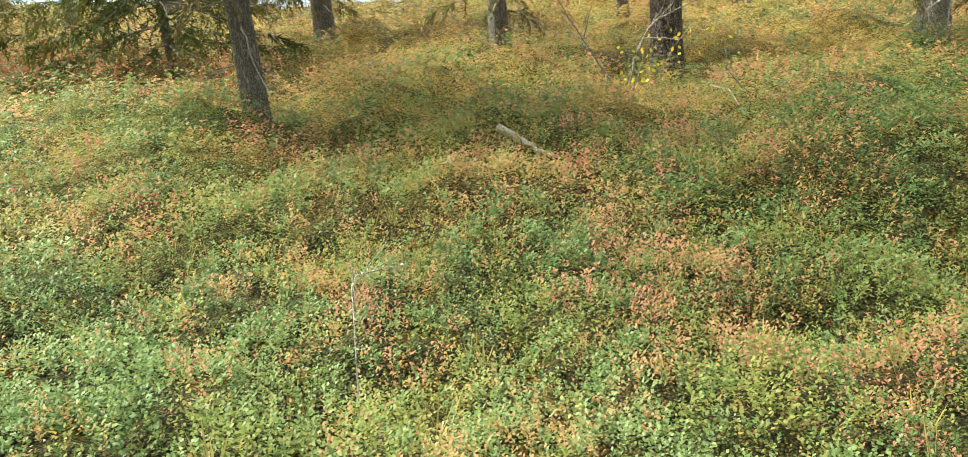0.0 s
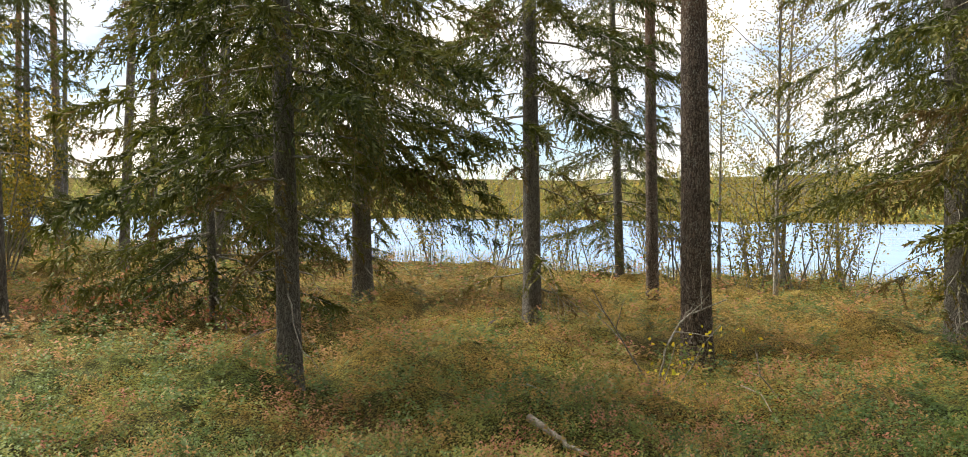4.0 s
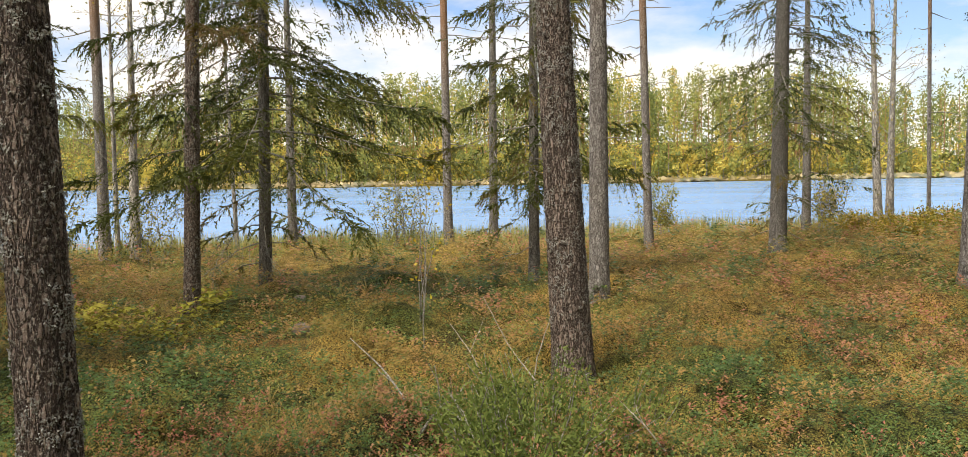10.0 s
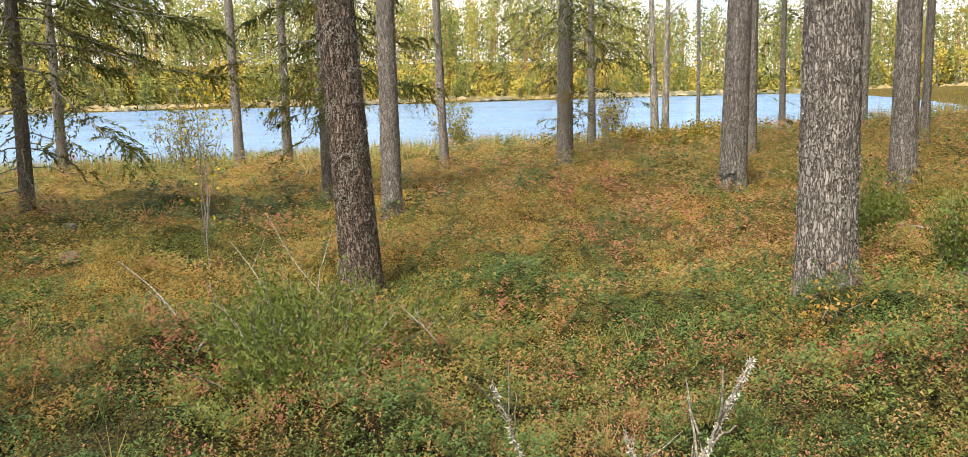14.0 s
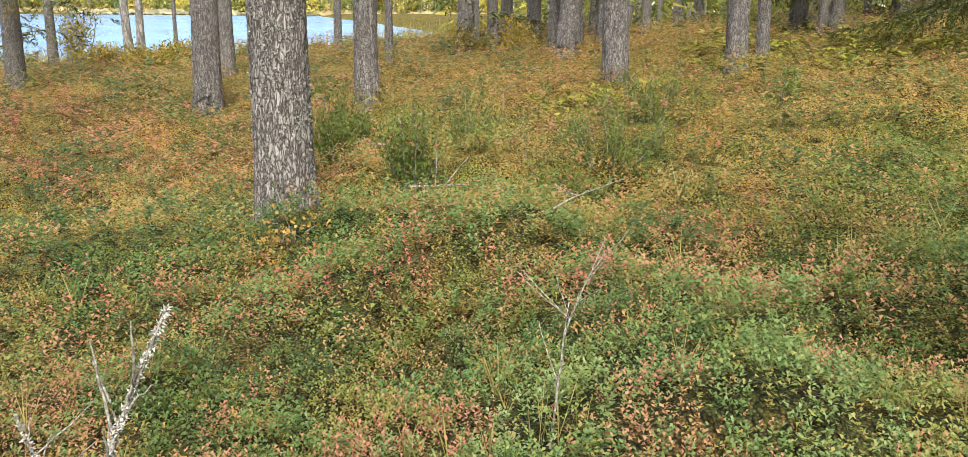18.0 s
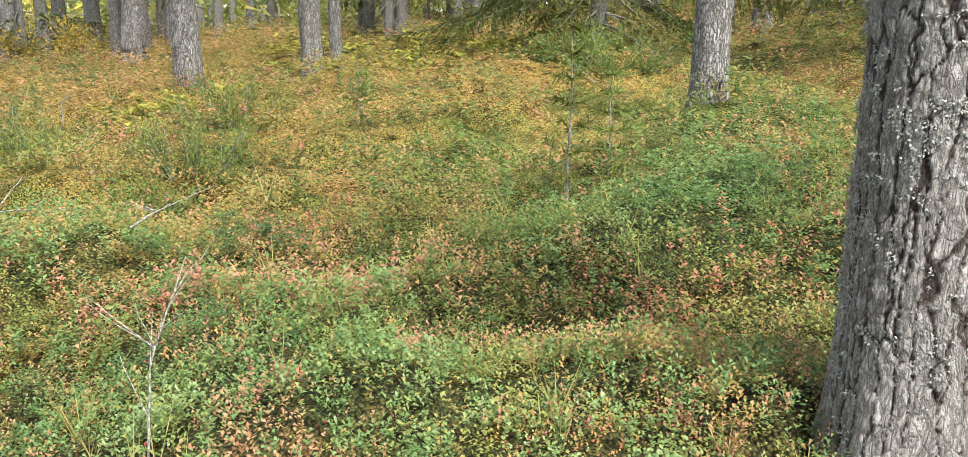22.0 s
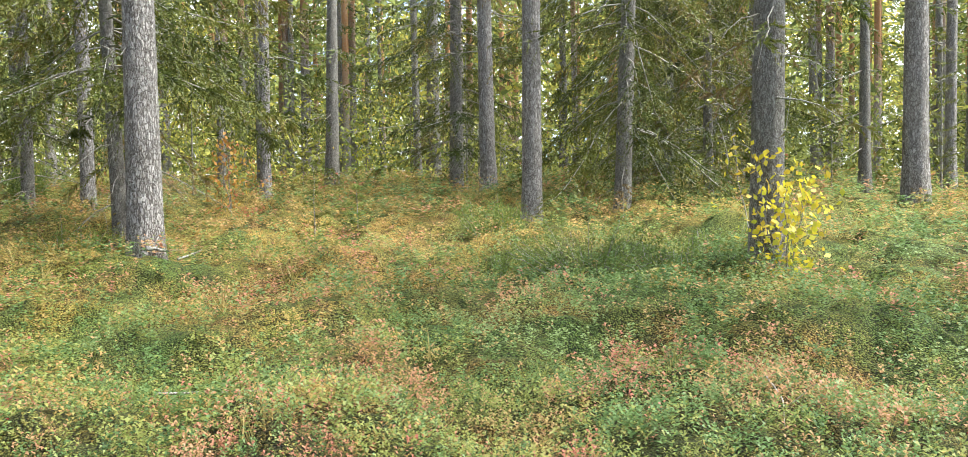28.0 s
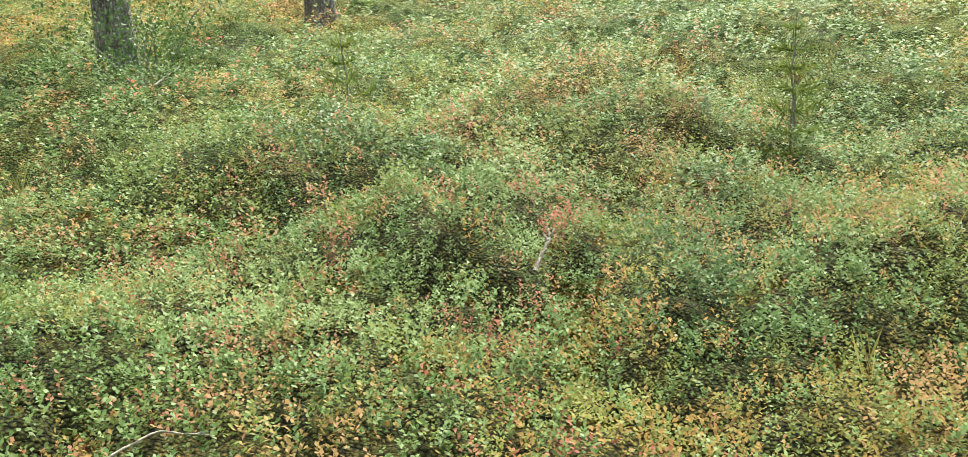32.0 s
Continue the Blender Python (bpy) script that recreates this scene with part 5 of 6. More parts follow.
def shore_bush(x, y, height, stems, seed, leaf_tone=0.35, per=10, label="thin many stemmed willow bush with few leaves", mat=None, name="willow_bush"):
    g = np.random.default_rng(seed)
    ob = thing(name, x, y, label, "bush", "bushes")
    quads, tones, limbs = [], [], []
    for _ in range(stems):
        a, h = g.uniform(0, 2 * np.pi), height * g.uniform(0.55, 1.0)
        foot = np.array([g.normal(0, 0.25), g.normal(0, 0.25), -0.05])
        s = np.linspace(0, 1, 7)[:, None]
        pts = foot + np.array([math.cos(a) * 0.30 * h, math.sin(a) * 0.30 * h, h]) * s + g.normal(0, 0.03 * h, (7, 3)) * s
        limbs.append((pts, np.linspace(0.006 + 0.005 * h, 0.003, 7)))
        for _ in range(6):
            k = int(g.integers(2, 6))
            d = unit(np.array([g.normal(0, 1), g.normal(0, 1), 1.1]))
            e = pts[k] + d * h * g.uniform(0.12, 0.3)
            limbs.append((np.linspace(pts[k], e, 4) + g.normal(0, 0.012, (4, 3)), np.linspace(0.005, 0.002, 4)))
            m = int(per * 1.8)
            c = np.linspace(pts[k], e, m) + g.normal(0, 0.09, (m, 3))
            w = unit(g.normal(0, 1, (m, 3)))
            quads.append(diamonds(c, w, unit(np.cross(w, g.normal(0, 1, (m, 3)))), g.uniform(0.05, 0.085, m), g.uniform(0.03, 0.05, m)))
            tones.append(np.clip(g.normal(leaf_tone, 0.2, m), 0, 1))
    stuff(part("stem_work", tubes_mesh("stem_work", limbs, TWIG_BARK, 4), ob, "thin grey stems"))
    stuff(part("leaves", quad_mesh("leaves", np.concatenate(quads), mat or BIRCH_LEAF, np.concatenate(tones)), ob))
    return ob


birch(5.3, 18.5, 0.10, 0.02, 0.0, 9.0, 1.0, 1.7, 80, 0.055, 46)
birch(4.4, 15.7, 0.08, 0.0, 0.0, 8.5, 1.6, 1.8, 80, 0.055, 46)
birch(6.9, 19.7, 0.08, -0.03, 0.0, 7.5, 1.0, 1.5, 60, 0.055, 40)
birch(4.3, 20.0, 0.08, 0.0, 0.0, 6.5, 1.0, 1.3, 60, 0.055, 40)
birch(15.2, 15.6, 0.12, 0.0, 0.0, 10.0, 1.4, 1.8, 40, 0.06, 16)
shore_bush(5.6, 18.4, 4.2, 9, 201, 0.45, 12)
shore_bush(6.9, 19.6, 3.2, 8, 202, 0.4, 10)
shore_bush(10.8, 15.9, 2.6, 9, 203, 0.3, 6)
shore_bush(15.8, 15.0, 2.2, 8, 204, 0.3, 5)
shore_bush(14.4, 13.9, 2.0, 7, 205, 0.3, 5)
shore_bush(19.9, 10.6, 2.3, 14, 206, 0.2, 8)
shore_bush(11.2, 16.6, 2.8, 8, 207, 0.3, 6)
shore_bush(25.6, 4.9, 2.0, 12, 209, 0.15, 16, "rounded green willow bush on the shore")
shore_bush(27.0, 0.2, 2.6, 8, 210, 0.4, 10)
shore_bush(25.8, 0.6, 2.4, 8, 212, 0.4, 12)
shore_bush(5.4, 21.2, 3.6, 9, 213, 0.4, 10)
shore_bush(-0.8, 22.4, 3.0, 9, 214, 0.4, 10)
shore_bush(11.9, 18.2, 2.8, 10, 215, 0.35, 8)
shore_bush(2.6, 20.5, 2.6, 9, 216, 0.45, 8)
for k, (x, y, h) in enumerate(((3.2, 18.6, 3.0), (6.3, 17.6, 2.6), (8.6, 17.2, 2.4), (9.6, 15.6, 2.2), (12.9, 15.0, 2.2), (1.0, 20.4, 3.0), (-2.6, 21.6, 2.6), (4.4, 17.4, 2.2), (7.4, 15.9, 1.6))):
    shore_bush(x, y, h, 9, 260 + k, 0.4, 10)
shore_bush(-9.5, 14.5, 4.5, 9, 217, 0.45, 45, "young birch thicket with yellow green leaves")
shore_bush(-10.9, 12.6, 5.8, 11, 218, 0.45, 60, "young birch thicket with yellow green leaves")
shore_bush(-8.9, 10.4, 5.4, 11, 219, 0.5, 70, "young birch thicket with yellow green leaves")
for k, (x, y) in enumerate(((22.5, -1.5), (24.5, -2.2), (23.6, -1.0), (26.0, -3.2), (24.8, -0.2))):
    shore_bush(x, y, 0.75, 14, 230 + k, 0.4, 14, "low bright yellow bush near the shore", None, "yellow_bush")
for k, (x, y) in enumerate(((18.7, -9.0), (20.0, -8.4))):
    shore_bush(x, y, 1.0, 10, 240 + k, 0.6, 10, "low yellow orange bush under the pines", None, "yellow_bush")


# ---------------------------------------------------------------- young growth in the clearing
def young_spruce(x, y, height, wide, seed, label="young spruce seedling with open whorls"):
    g = np.random.default_rng(seed)
    height, wide = 1.25 * height, 1.2 * wide
    ob = thing("young_spruce", x, y, label, "young spruce", "young conifers")
    s = np.linspace(0, 1, 6)[:, None]
    pts = np.array([0, 0, height]) * s + g.normal(0, 0.01, (6, 3)) * s
    part("stem", tubes_mesh("stem", [(pts, np.linspace(0.006 + 0.006 * height, 0.003, 6))], TWIG_BARK, 5), ob)
    quads, tones = [], []
    z = 0.12 * height
    while z < height:
        for _ in range(6):
            a = g.uniform(0, 2 * np.pi)
            full = wide * (1.05 - z / height) * g.uniform(0.6, 1.1) + 0.03
            m = int(10 + 45 * full)
            t = g.random(m)
            out = np.array([math.cos(a), math.sin(a), 0.25])
            at = np.array([0, 0, z]) + out * (full * t)[:, None]
            w = unit(out * 0.7 + g.normal(0, 0.6, (m, 3)))
            quads.append(diamonds(at, w, unit(np.cross(w, g.normal(0, 1, (m, 3)))), g.uniform(0.05, 0.09, m), g.uniform(0.008, 0.014, m)))
            tones.append(np.clip(g.normal(0.45, 0.15, m), 0, 0.9))
        z += 0.09 + 0.05 * height
    stuff(part("needles", needle_mesh("needles", np.concatenate(quads), SPRUCE_NEEDLE if height > 0.9 else JUNIPER, np.concatenate(tones)), ob))
    return ob


def juniper(x, y, height, wide, seed, shoots=26, label="low green juniper bush with upright prickly shoots"):
    g = np.random.default_rng(seed)
    wide = 1.15 * wide
    ob = thing("juniper_bush", x, y, label, "juniper", "juniper bushes")
    quads, tones, lines = [], [], []
    for _ in range(shoots):
        r, a = wide * 0.5 * math.sqrt(g.random()), g.uniform(0, 2 * np.pi)
        foot = np.array([r * 0.4 * math.cos(a), r * 0.4 * math.sin(a), 0.0])
        tip = np.array([r * math.cos(a), r * math.sin(a), height * g.uniform(0.5, 1.05) * (1 - 0.35 * (2 * r / wide) ** 2)])
        s = np.linspace(0, 1, 5)[:, None]
        pts = foot + (tip - foot) * s + g.normal(0, 0.02, (5, 3)) * s
        lines.append((pts, np.linspace(0.006, 0.002, 5)))
        big = max(1.0, height / 0.6) ** 0.9
        m = int(120 * big)
        t = g.uniform(0.2, 1.0, m)
        off = g.normal(0, 0.042 * big, (m, 3))
        at = foot + (tip - foot) * t[:, None] + off
        w = unit(unit(tip - foot) * 0.7 + g.normal(0, 0.6, (m, 3)))
        quads.append(diamonds(at, w, unit(np.cross(w, g.normal(0, 1, (m, 3)))), g.uniform(0.022, 0.045, m) * big, g.uniform(0.009, 0.015, m) * big))
        tones.append(np.clip(g.normal(0.28, 0.12) + 0.35 * (t - 0.5) + g.normal(0, 0.08, m), 0, 0.9))
    stuff(part("stem_work", tubes_mesh("stem_work", lines, TWIG_BARK, 4), ob, "thin brown stems"))
    stuff(part("needles", needle_mesh("needles", np.concatenate(quads), JUNIPER, np.concatenate(tones)), ob))
    return ob


juniper(4.55, 1.55, 0.58, 1.2, 301, 40)
juniper(5.0, 2.15, 0.6, 0.9, 302, 20)
juniper(3.95, 1.45, 0.6, 0.9, 303, 24)
juniper(5.4, 1.35, 0.65, 0.8, 304, 18)
juniper(6.7, -2.45, 0.75, 0.55, 305, 16)
juniper(7.2, -3.25, 0.6, 0.9, 306, 22)
juniper(6.6, -4.15, 0.55, 1.0, 307, 22)
juniper(7.3, -5.0, 0.65, 1.1, 308, 24)
juniper(9.6, -2.7, 0.7, 0.55, 309, 14)
juniper(7.7, -2.1, 0.9, 0.35, 310, 10)
juniper(6.1, -3.4, 0.5, 0.9, 311, 18)
juniper(6.2, -10.0, 0.7, 1.5, 312, 50, "tall dark juniper thicket beneath a spruce")
juniper(7.2, -10.6, 0.8, 1.4, 313, 50, "tall dark juniper thicket beneath a spruce")
juniper(-3.7, -8.0, 0.62, 1.5, 314, 40, "wide dark juniper bush beside a spruce trunk")
juniper(-4.9, -9.6, 0.6, 1.5, 315, 36)
juniper(-3.0, -8.7, 0.6, 1.7, 322, 44, "wide dark juniper bush beside a spruce trunk")
juniper(-2.7, -11.6, 0.75, 0.9, 316, 24)
juniper(-2.3, -9.6, 0.45, 0.9, 317, 20)
juniper(-9.3, -7.5, 0.9, 0.7, 318, 18, "pale upright juniper bush in the heath")
juniper(2.5, -11.3, 0.6, 1.0, 319, 26)
juniper(5.0, -19.0, 1.0, 0.9, 320, 22)
juniper(12.9, -2.6, 0.5, 0.8, 321, 14)
young_spruce(6.4, -5.75, 0.55, 0.30, 401)
young_spruce(3.5, -4.85, 1.0, 0.28, 402, "thin young conifer with sparse needles")
young_spruce(3.6, -5.5, 0.62, 0.16, 403, "thin young conifer with sparse needles")
young_spruce(-0.35, -11.9, 0.85, 0.30, 404)
young_spruce(-0.95, -12.5, 0.6, 0.25, 405)
young_spruce(-6.0, -1.7, 0.5, 0.22, 406, "pale young pine seedling among lingonberries")
young_spruce(-5.8, 1.2, 0.7, 0.30, 407, "pale young pine seedling among lingonberries")
young_spruce(-5.2, 1.0, 0.55, 0.2, 408, "pale young pine seedling among lingonberries")
young_spruce(20.3, 11.0, 2.6, 0.9, 409, "young spruce on the lake shore")
young_spruce(-6.2, -17.5, 1.6, 0.6, 410, "young spruce at the forest edge")
young_spruce(9.0, 10.6, 0.5, 0.5, 411)
g = np.random.default_rng(91)
for k in range(26):
    a, r = radians(g.uniform(135, 215)), g.uniform(17, 32)
    young_spruce(-math.sin(a) * r, math.cos(a) * r, g.uniform(1.2, 3.4), g.uniform(0.5, 1.1), 420 + k, "bushy young spruce at the forest edge")

RED_LEAF = leaf_material("rowan_leaves", [(0.0, (0.50, 0.36, 0.05)), (0.5, (0.52, 0.27, 0.07)), (1.0, (0.52, 0.2, 0.11))], 0.5, 0.4, 0.4)
YELLOW_LEAF = leaf_material("yellow_leaves", [(0.0, (0.36, 0.42, 0.04)), (0.5, (0.62, 0.56, 0.04)), (1.0, (0.70, 0.50, 0.05))], 0.5, 0.45, 0.4)


def leafy_sapling(name, x, y, height, wide, seed, mat, leaves, leaf, label, tone=0.4, stems=3):
    g = np.random.default_rng(seed)
    ob = thing(name, x, y, label, "sapling", "saplings")
    quads, tones = [], []
    for _ in range(stems):
        d = np.array([g.normal(0, wide * 0.35), g.normal(0, wide * 0.35), height * g.uniform(0.7, 1.0)])
        s = np.linspace(0, 1, 7)[:, None]
        pts = np.array([0, 0, -0.03]) + d * s + g.normal(0, 0.03, (7, 3)) * s
        part("stem", tubes_mesh("stem", [(pts, np.linspace(0.009, 0.003, 7))], TWIG_BARK, 5), ob)
        m = leaves // stems
        k = np.clip(2 + (g.random(m) * 5).astype(int), 0, 6)
        at = pts[k] + g.normal(0, wide * 0.28, (m, 3)) * np.array([1, 1, 0.6])
        w = unit(g.normal(0, 1, (m, 3)) + np.array([0, 0, -0.7]))
        quads.append(diamonds(at, w, unit(np.cross(w, g.normal(0, 1, (m, 3)))), leaf * g.uniform(0.7, 1.2, m), leaf * 0.7 * g.uniform(0.8, 1.1, m)))
        tones.append(np.clip(g.normal(tone, 0.2, m), 0, 1))
    stuff(part("leaves", quad_mesh("leaves", np.concatenate(quads), mat, np.concatenate(tones)), ob))
    return ob


leafy_sapling("birch_sapling", -4.42, -7.45, 1.45, 0.5, 501, YELLOW_LEAF, 420, 0.074, "yellow leaved sapling in front of a dark spruce trunk", 0.4, 4)
leafy_sapling("rowan_sapling", 0.95, -15.6, 1.35, 0.7, 502, RED_LEAF, 190, 0.09, "rowan sapling in yellow and orange autumn leaf", 0.25)
leafy_sapling("rowan_sapling", 3.5, -20.0, 1.5, 0.8, 503, RED_LEAF, 150, 0.09, "rowan sapling in orange autumn leaf", 0.55)
leafy_sapling("rowan_sapling", 0.9, -20.5, 1.2, 0.9, 504, RED_LEAF, 170, 0.09, "rowan sapling in yellow autumn leaf", 0.1)
leafy_sapling("rowan_sapling", 0.7, -15.1, 0.35, 0.7, 505, RED_LEAF, 90, 0.08, "low rowan shoot with salmon red leaves", 0.95)
leafy_sapling("rowan_sapling", -13.0, -22.0, 1.3, 0.9, 506, RED_LEAF, 140, 0.1, "rowan sapling with red leaves in the wood", 0.8)
leafy_sapling("birch_sapling", -2.0, -24.0, 3.0, 1.6, 507, YELLOW_LEAF, 700, 0.06, "young birch with yellow green leaves", 0.15)
leafy_sapling("birch_sapling", 2.5, -27.0, 3.4, 1.8, 508, YELLOW_LEAF, 700, 0.06, "young birch with yellow green leaves", 0.1)
leafy_sapling("birch_sapling", -8.0, -23.0, 3.2, 1.8, 509, YELLOW_LEAF, 700, 0.06, "young birch with yellow green leaves", 0.15)
leafy_sapling("birch_sapling", -5.2, -9.3, 2.6, 1.0, 510, YELLOW_LEAF, 130, 0.035, "young birch with scattered yellow leaves", 0.2)
leafy_sapling("rowan_sapling", -4.5, 9.8, 0.5, 1.4, 511, RED_LEAF, 240, 0.07, "salmon red rowan shoots under a spruce", 0.95, 5)
leafy_sapling("rowan_sapling", -5.7, 10.6, 0.45, 1.4, 512, RED_LEAF, 220, 0.07, "salmon red rowan shoots under a spruce", 0.95, 5)
leafy_sapling("birch_sapling", 8.3, 4.15, 2.3, 0.5, 513, YELLOW_LEAF, 60, 0.05, "bare thin sapling with a few yellow leaves", 0.6, 2)
leafy_sapling("birch_sapling", 8.9, 4.5, 1.6, 0.7, 514, YELLOW_LEAF, 20, 0.04, "bare thin sapling with a few yellow leaves", 0.5, 3)
leafy_sapling("bilberry_tuft", 5.35, -1.25, 0.3, 0.32, 515, RED_LEAF, 120, 0.035, "tuft of orange leaves at a pine's foot", 0.2, 5)
leafy_sapling("lingonberry_bush", -6.75, -3.4, 0.75, 0.95, 517, LINGON, 2600, 0.032, "dark dense lingonberry bush at a pine's foot", 0.05, 9)
leafy_sapling("fern_tuft", 7.6, 12.6, 0.35, 0.9, 516, YELLOW_LEAF, 160, 0.12, "yellow green ferns by the shore", 0.1, 5)


def wood_stick(points, radius, label, forks=0, seed=0, name="dead_branch", mat=None, lichen=0):
    """A dead stick along points (x, y, height over the moss), with side twigs as parts."""
    g = np.random.default_rng(seed)
    p = np.array([(x, y, soil_at(x, y) + 0.10 + 0.6 * float(clumps(np.array([x]), np.array([y]))[0][0]) + h) for x, y, h in points])
    s = np.linspace(0, len(p) - 1, 12)
    k = np.clip(s.astype(int), 0, len(p) - 2)
    fine = p[k] * (1 - (s - k))[:, None] + p[k + 1] * (s - k)[:, None]
    o = fine[0].copy()
    fine = fine + g.normal(0, radius * 0.3, fine.shape) * np.minimum(1, np.arange(12) / 3.0)[:, None]
    ob = new(name)
    ob.location = o
    tagged(ob, label=label, category="stick", group="dead sticks")
    mat = mat or TWIG_BARK
    shaft = part("shaft", tubes_mesh("shaft", [(fine - o, np.linspace(radius, radius * 0.35, 12))], mat, 7), ob)
    for _ in range(forks):
        i = int(g.integers(3, 10))
        d = unit(unit(fine[-1] - fine[0]) + g.normal(0, 0.7, 3) + np.array([0, 0, 0.3]))
        e = fine[i] + d * np.linalg.norm(fine[-1] - fine[0]) * g.uniform(0.15, 0.4)
        q = np.linspace(fine[i], e, 6) + g.normal(0, radius * 0.6, (6, 3)) * np.linspace(0, 1, 6)[:, None]
        part("twig", tubes_mesh("twig", [(q - o, np.linspace(radius * 0.5, radius * 0.2, 6))], mat, 5), shaft)
    if lichen:
        k = (g.random(lichen) ** 0.8 * 11).astype(int)
        f = g.random((lichen, 1))
        side = unit(g.normal(0, 1, (lichen, 3)))
        at = fine[k] * (1 - f) + fine[k + 1] * f - o + side * radius * 0.8
        way = unit(side + g.normal(0, 0.7, (lichen, 3)))
        stuff(part("lichen", needle_mesh("lichen", diamonds(at, way, unit(np.cross(way, g.normal(0, 1, (lichen, 3)))), g.uniform(0.006, 0.018, lichen),
                                                            g.uniform(0.005, 0.012, lichen)), LICHEN, g.uniform(0.3, 0.7, lichen)), shaft, "pale grey lichen tufts"))
    return ob


PALE_WOOD = bark_material("bleached_wood", (0.44, 0.41, 0.36), (0.2, 0.17, 0.13), (0.48, 0.48, 0.43), None, 0, 0.4, 2.2, 0.25)
wood_stick([(0.02, 5.52, 0.02), (0.36, 5.14, -0.01)], 0.028, "pale fallen birch log in the bilberries", 0, 1, "fallen_log", PALE_WOOD)
wood_stick([(1.16, 7.65, -0.1), (0.85, 7.6, 0.35), (0.55, 7.6, 0.75)], 0.012, "bare leaning sapling stem", 3, 2)
wood_stick([(1.16, 7.7, -0.1), (1.2, 7.7, 0.3), (1.35, 7.7, 0.55), (1.75, 7.7, 0.72)], 0.014, "crooked grey sapling stem", 4, 3)
leafy_sapling("birch_sapling", 1.2, 7.7, 0.75, 0.55, 520, YELLOW_LEAF, 70, 0.05, "crooked sapling with small yellow leaves", 0.5, 2)
wood_stick([(-0.01, 7.2, 0.05), (0.15, 6.2, 0.04)], 0.008, "thin dry twig on the moss", 1, 4)
wood_stick([(1.9, 6.6, 0.0), (1.75, 6.55, 0.2), (1.7, 6.5, 0.42)], 0.008, "thin bleached twig standing in the shrubs", 3, 5, "dead_branch", PALE_WOOD)
wood_stick([(1.72, 7.0, 0.05), (1.75, 6.5, 0.06), (1.73, 6.0, 0.02)], 0.007, "bleached stick lying in the shrubs", 0, 6, "dead_branch", PALE_WOOD)
wood_stick([(5.3, 2.1, 0.02), (5.7, 2.45, 0.35), (6.2, 2.85, 0.62)], 0.006, "long pale dead branch rising from a juniper", 1, 7, "dead_branch", PALE_WOOD)
wood_stick([(5.9, 2.0, 0.05), (6.3, 2.4, 0.45), (6.5, 2.7, 0.75)], 0.006, "pale dead branch rising from a juniper", 0, 8, "dead_branch", PALE_WOOD)
wood_stick([(5.4, 1.9, 0.0), (5.5, 1.9, 0.4), (5.65, 1.85, 0.72)], 0.006, "upright bleached dead shoot", 0, 9, "dead_branch", PALE_WOOD)
wood_stick([(4.6, 2.4, 0.02), (4.9, 2.7, 0.25), (5.3, 3.2, 0.4)], 0.008, "grey dead juniper branch", 3, 10)
wood_stick([(4.4, 2.2, 0.02), (4.7, 2.2, 0.08), (5.1, 2.1, 0.12)], 0.010, "grey dead branch lying by a juniper", 3, 11)
wood_stick([(2.86, -0.25, -0.12), (2.90, -0.30, 0.22), (2.93, -0.35, 0.34), (3.0, -0.48, 0.54)], 0.012, "lichen covered dead branch standing in the shrubs", 7, 12, lichen=520)
wood_stick([(2.93, 0.13, -0.12), (2.96, 0.22, 0.2), (3.0, 0.36, 0.55)], 0.008, "forked lichen covered dead branch", 4, 13, lichen=280)
wood_stick([(2.88, -0.12, -0.12), (2.9, -0.15, 0.15), (2.96, -0.08, 0.34)], 0.007, "thin dead branch with lichen", 6, 14, lichen=160)
wood_stick([(2.6, -1.5, -0.1), (2.62, -1.55, 0.25), (2.7, -1.72, 0.45)], 0.0045, "dead brown heather stem", 9, 15)
wood_stick([(8.4, -2.5, 0.1), (8.2, -2.9, 0.12)], 0.016, "short bleached stick in the heath", 0, 16, "dead_branch", PALE_WOOD)
wood_stick([(9.3, -4.4, 0.0), (9.3, -4.4, 0.2), (9.2, -4.5, 0.34)], 0.010, "hooked bleached twig in the heath", 0, 17, "dead_branch", PALE_WOOD)
wood_stick([(10.9, -11.9, 0.06), (10.1, -12.5, 0.1)], 0.022, "fallen grey branch at the forest edge", 3, 18)
wood_stick([(1.3, -9.1, 0.03), (1.05, -9.25, 0.05)], 0.022, "broken branch at the foot of a pine", 0, 19)
wood_stick([(1.05, -9.4, 0.02), (0.85, -9.6, 0.16)], 0.014, "broken branch at the foot of a pine", 1, 20)
wood_stick([(-2.73, -2.6, 0.0), (-3.05, -2.65, 0.2)], 0.012, "bleached wooden stick leaning in the bilberries", 0, 21, "wooden_stick", PALE_WOOD)
wood_stick([(-2.41, -4.43, 0.03), (-2.3, -4.1, 0.02), (-2.13, -3.8, -0.02)], 0.005, "bent pale twig in the bilberries", 1, 22, "dead_branch", PALE_WOOD)
wood_stick([(-2.26, -3.38, 0.04), (-2.24, -3.15, 0.03)], 0.008, "short pale twig on the shrubs", 1, 23, "dead_branch", PALE_WOOD)
wood_stick([(-3.2, -0.5, 0.0), (-3.35, -0.42, 0.14)], 0.010, "grey dead twig under lingonberries", 3, 24)
wood_stick([(-1.92, -1.48, 0.05), (-2.02, -1.4, 0.05), (-2.06, -1.28, 0.02)], 0.004, "thin curved twig in the shrubs", 1, 25, "dead_branch", PALE_WOOD)
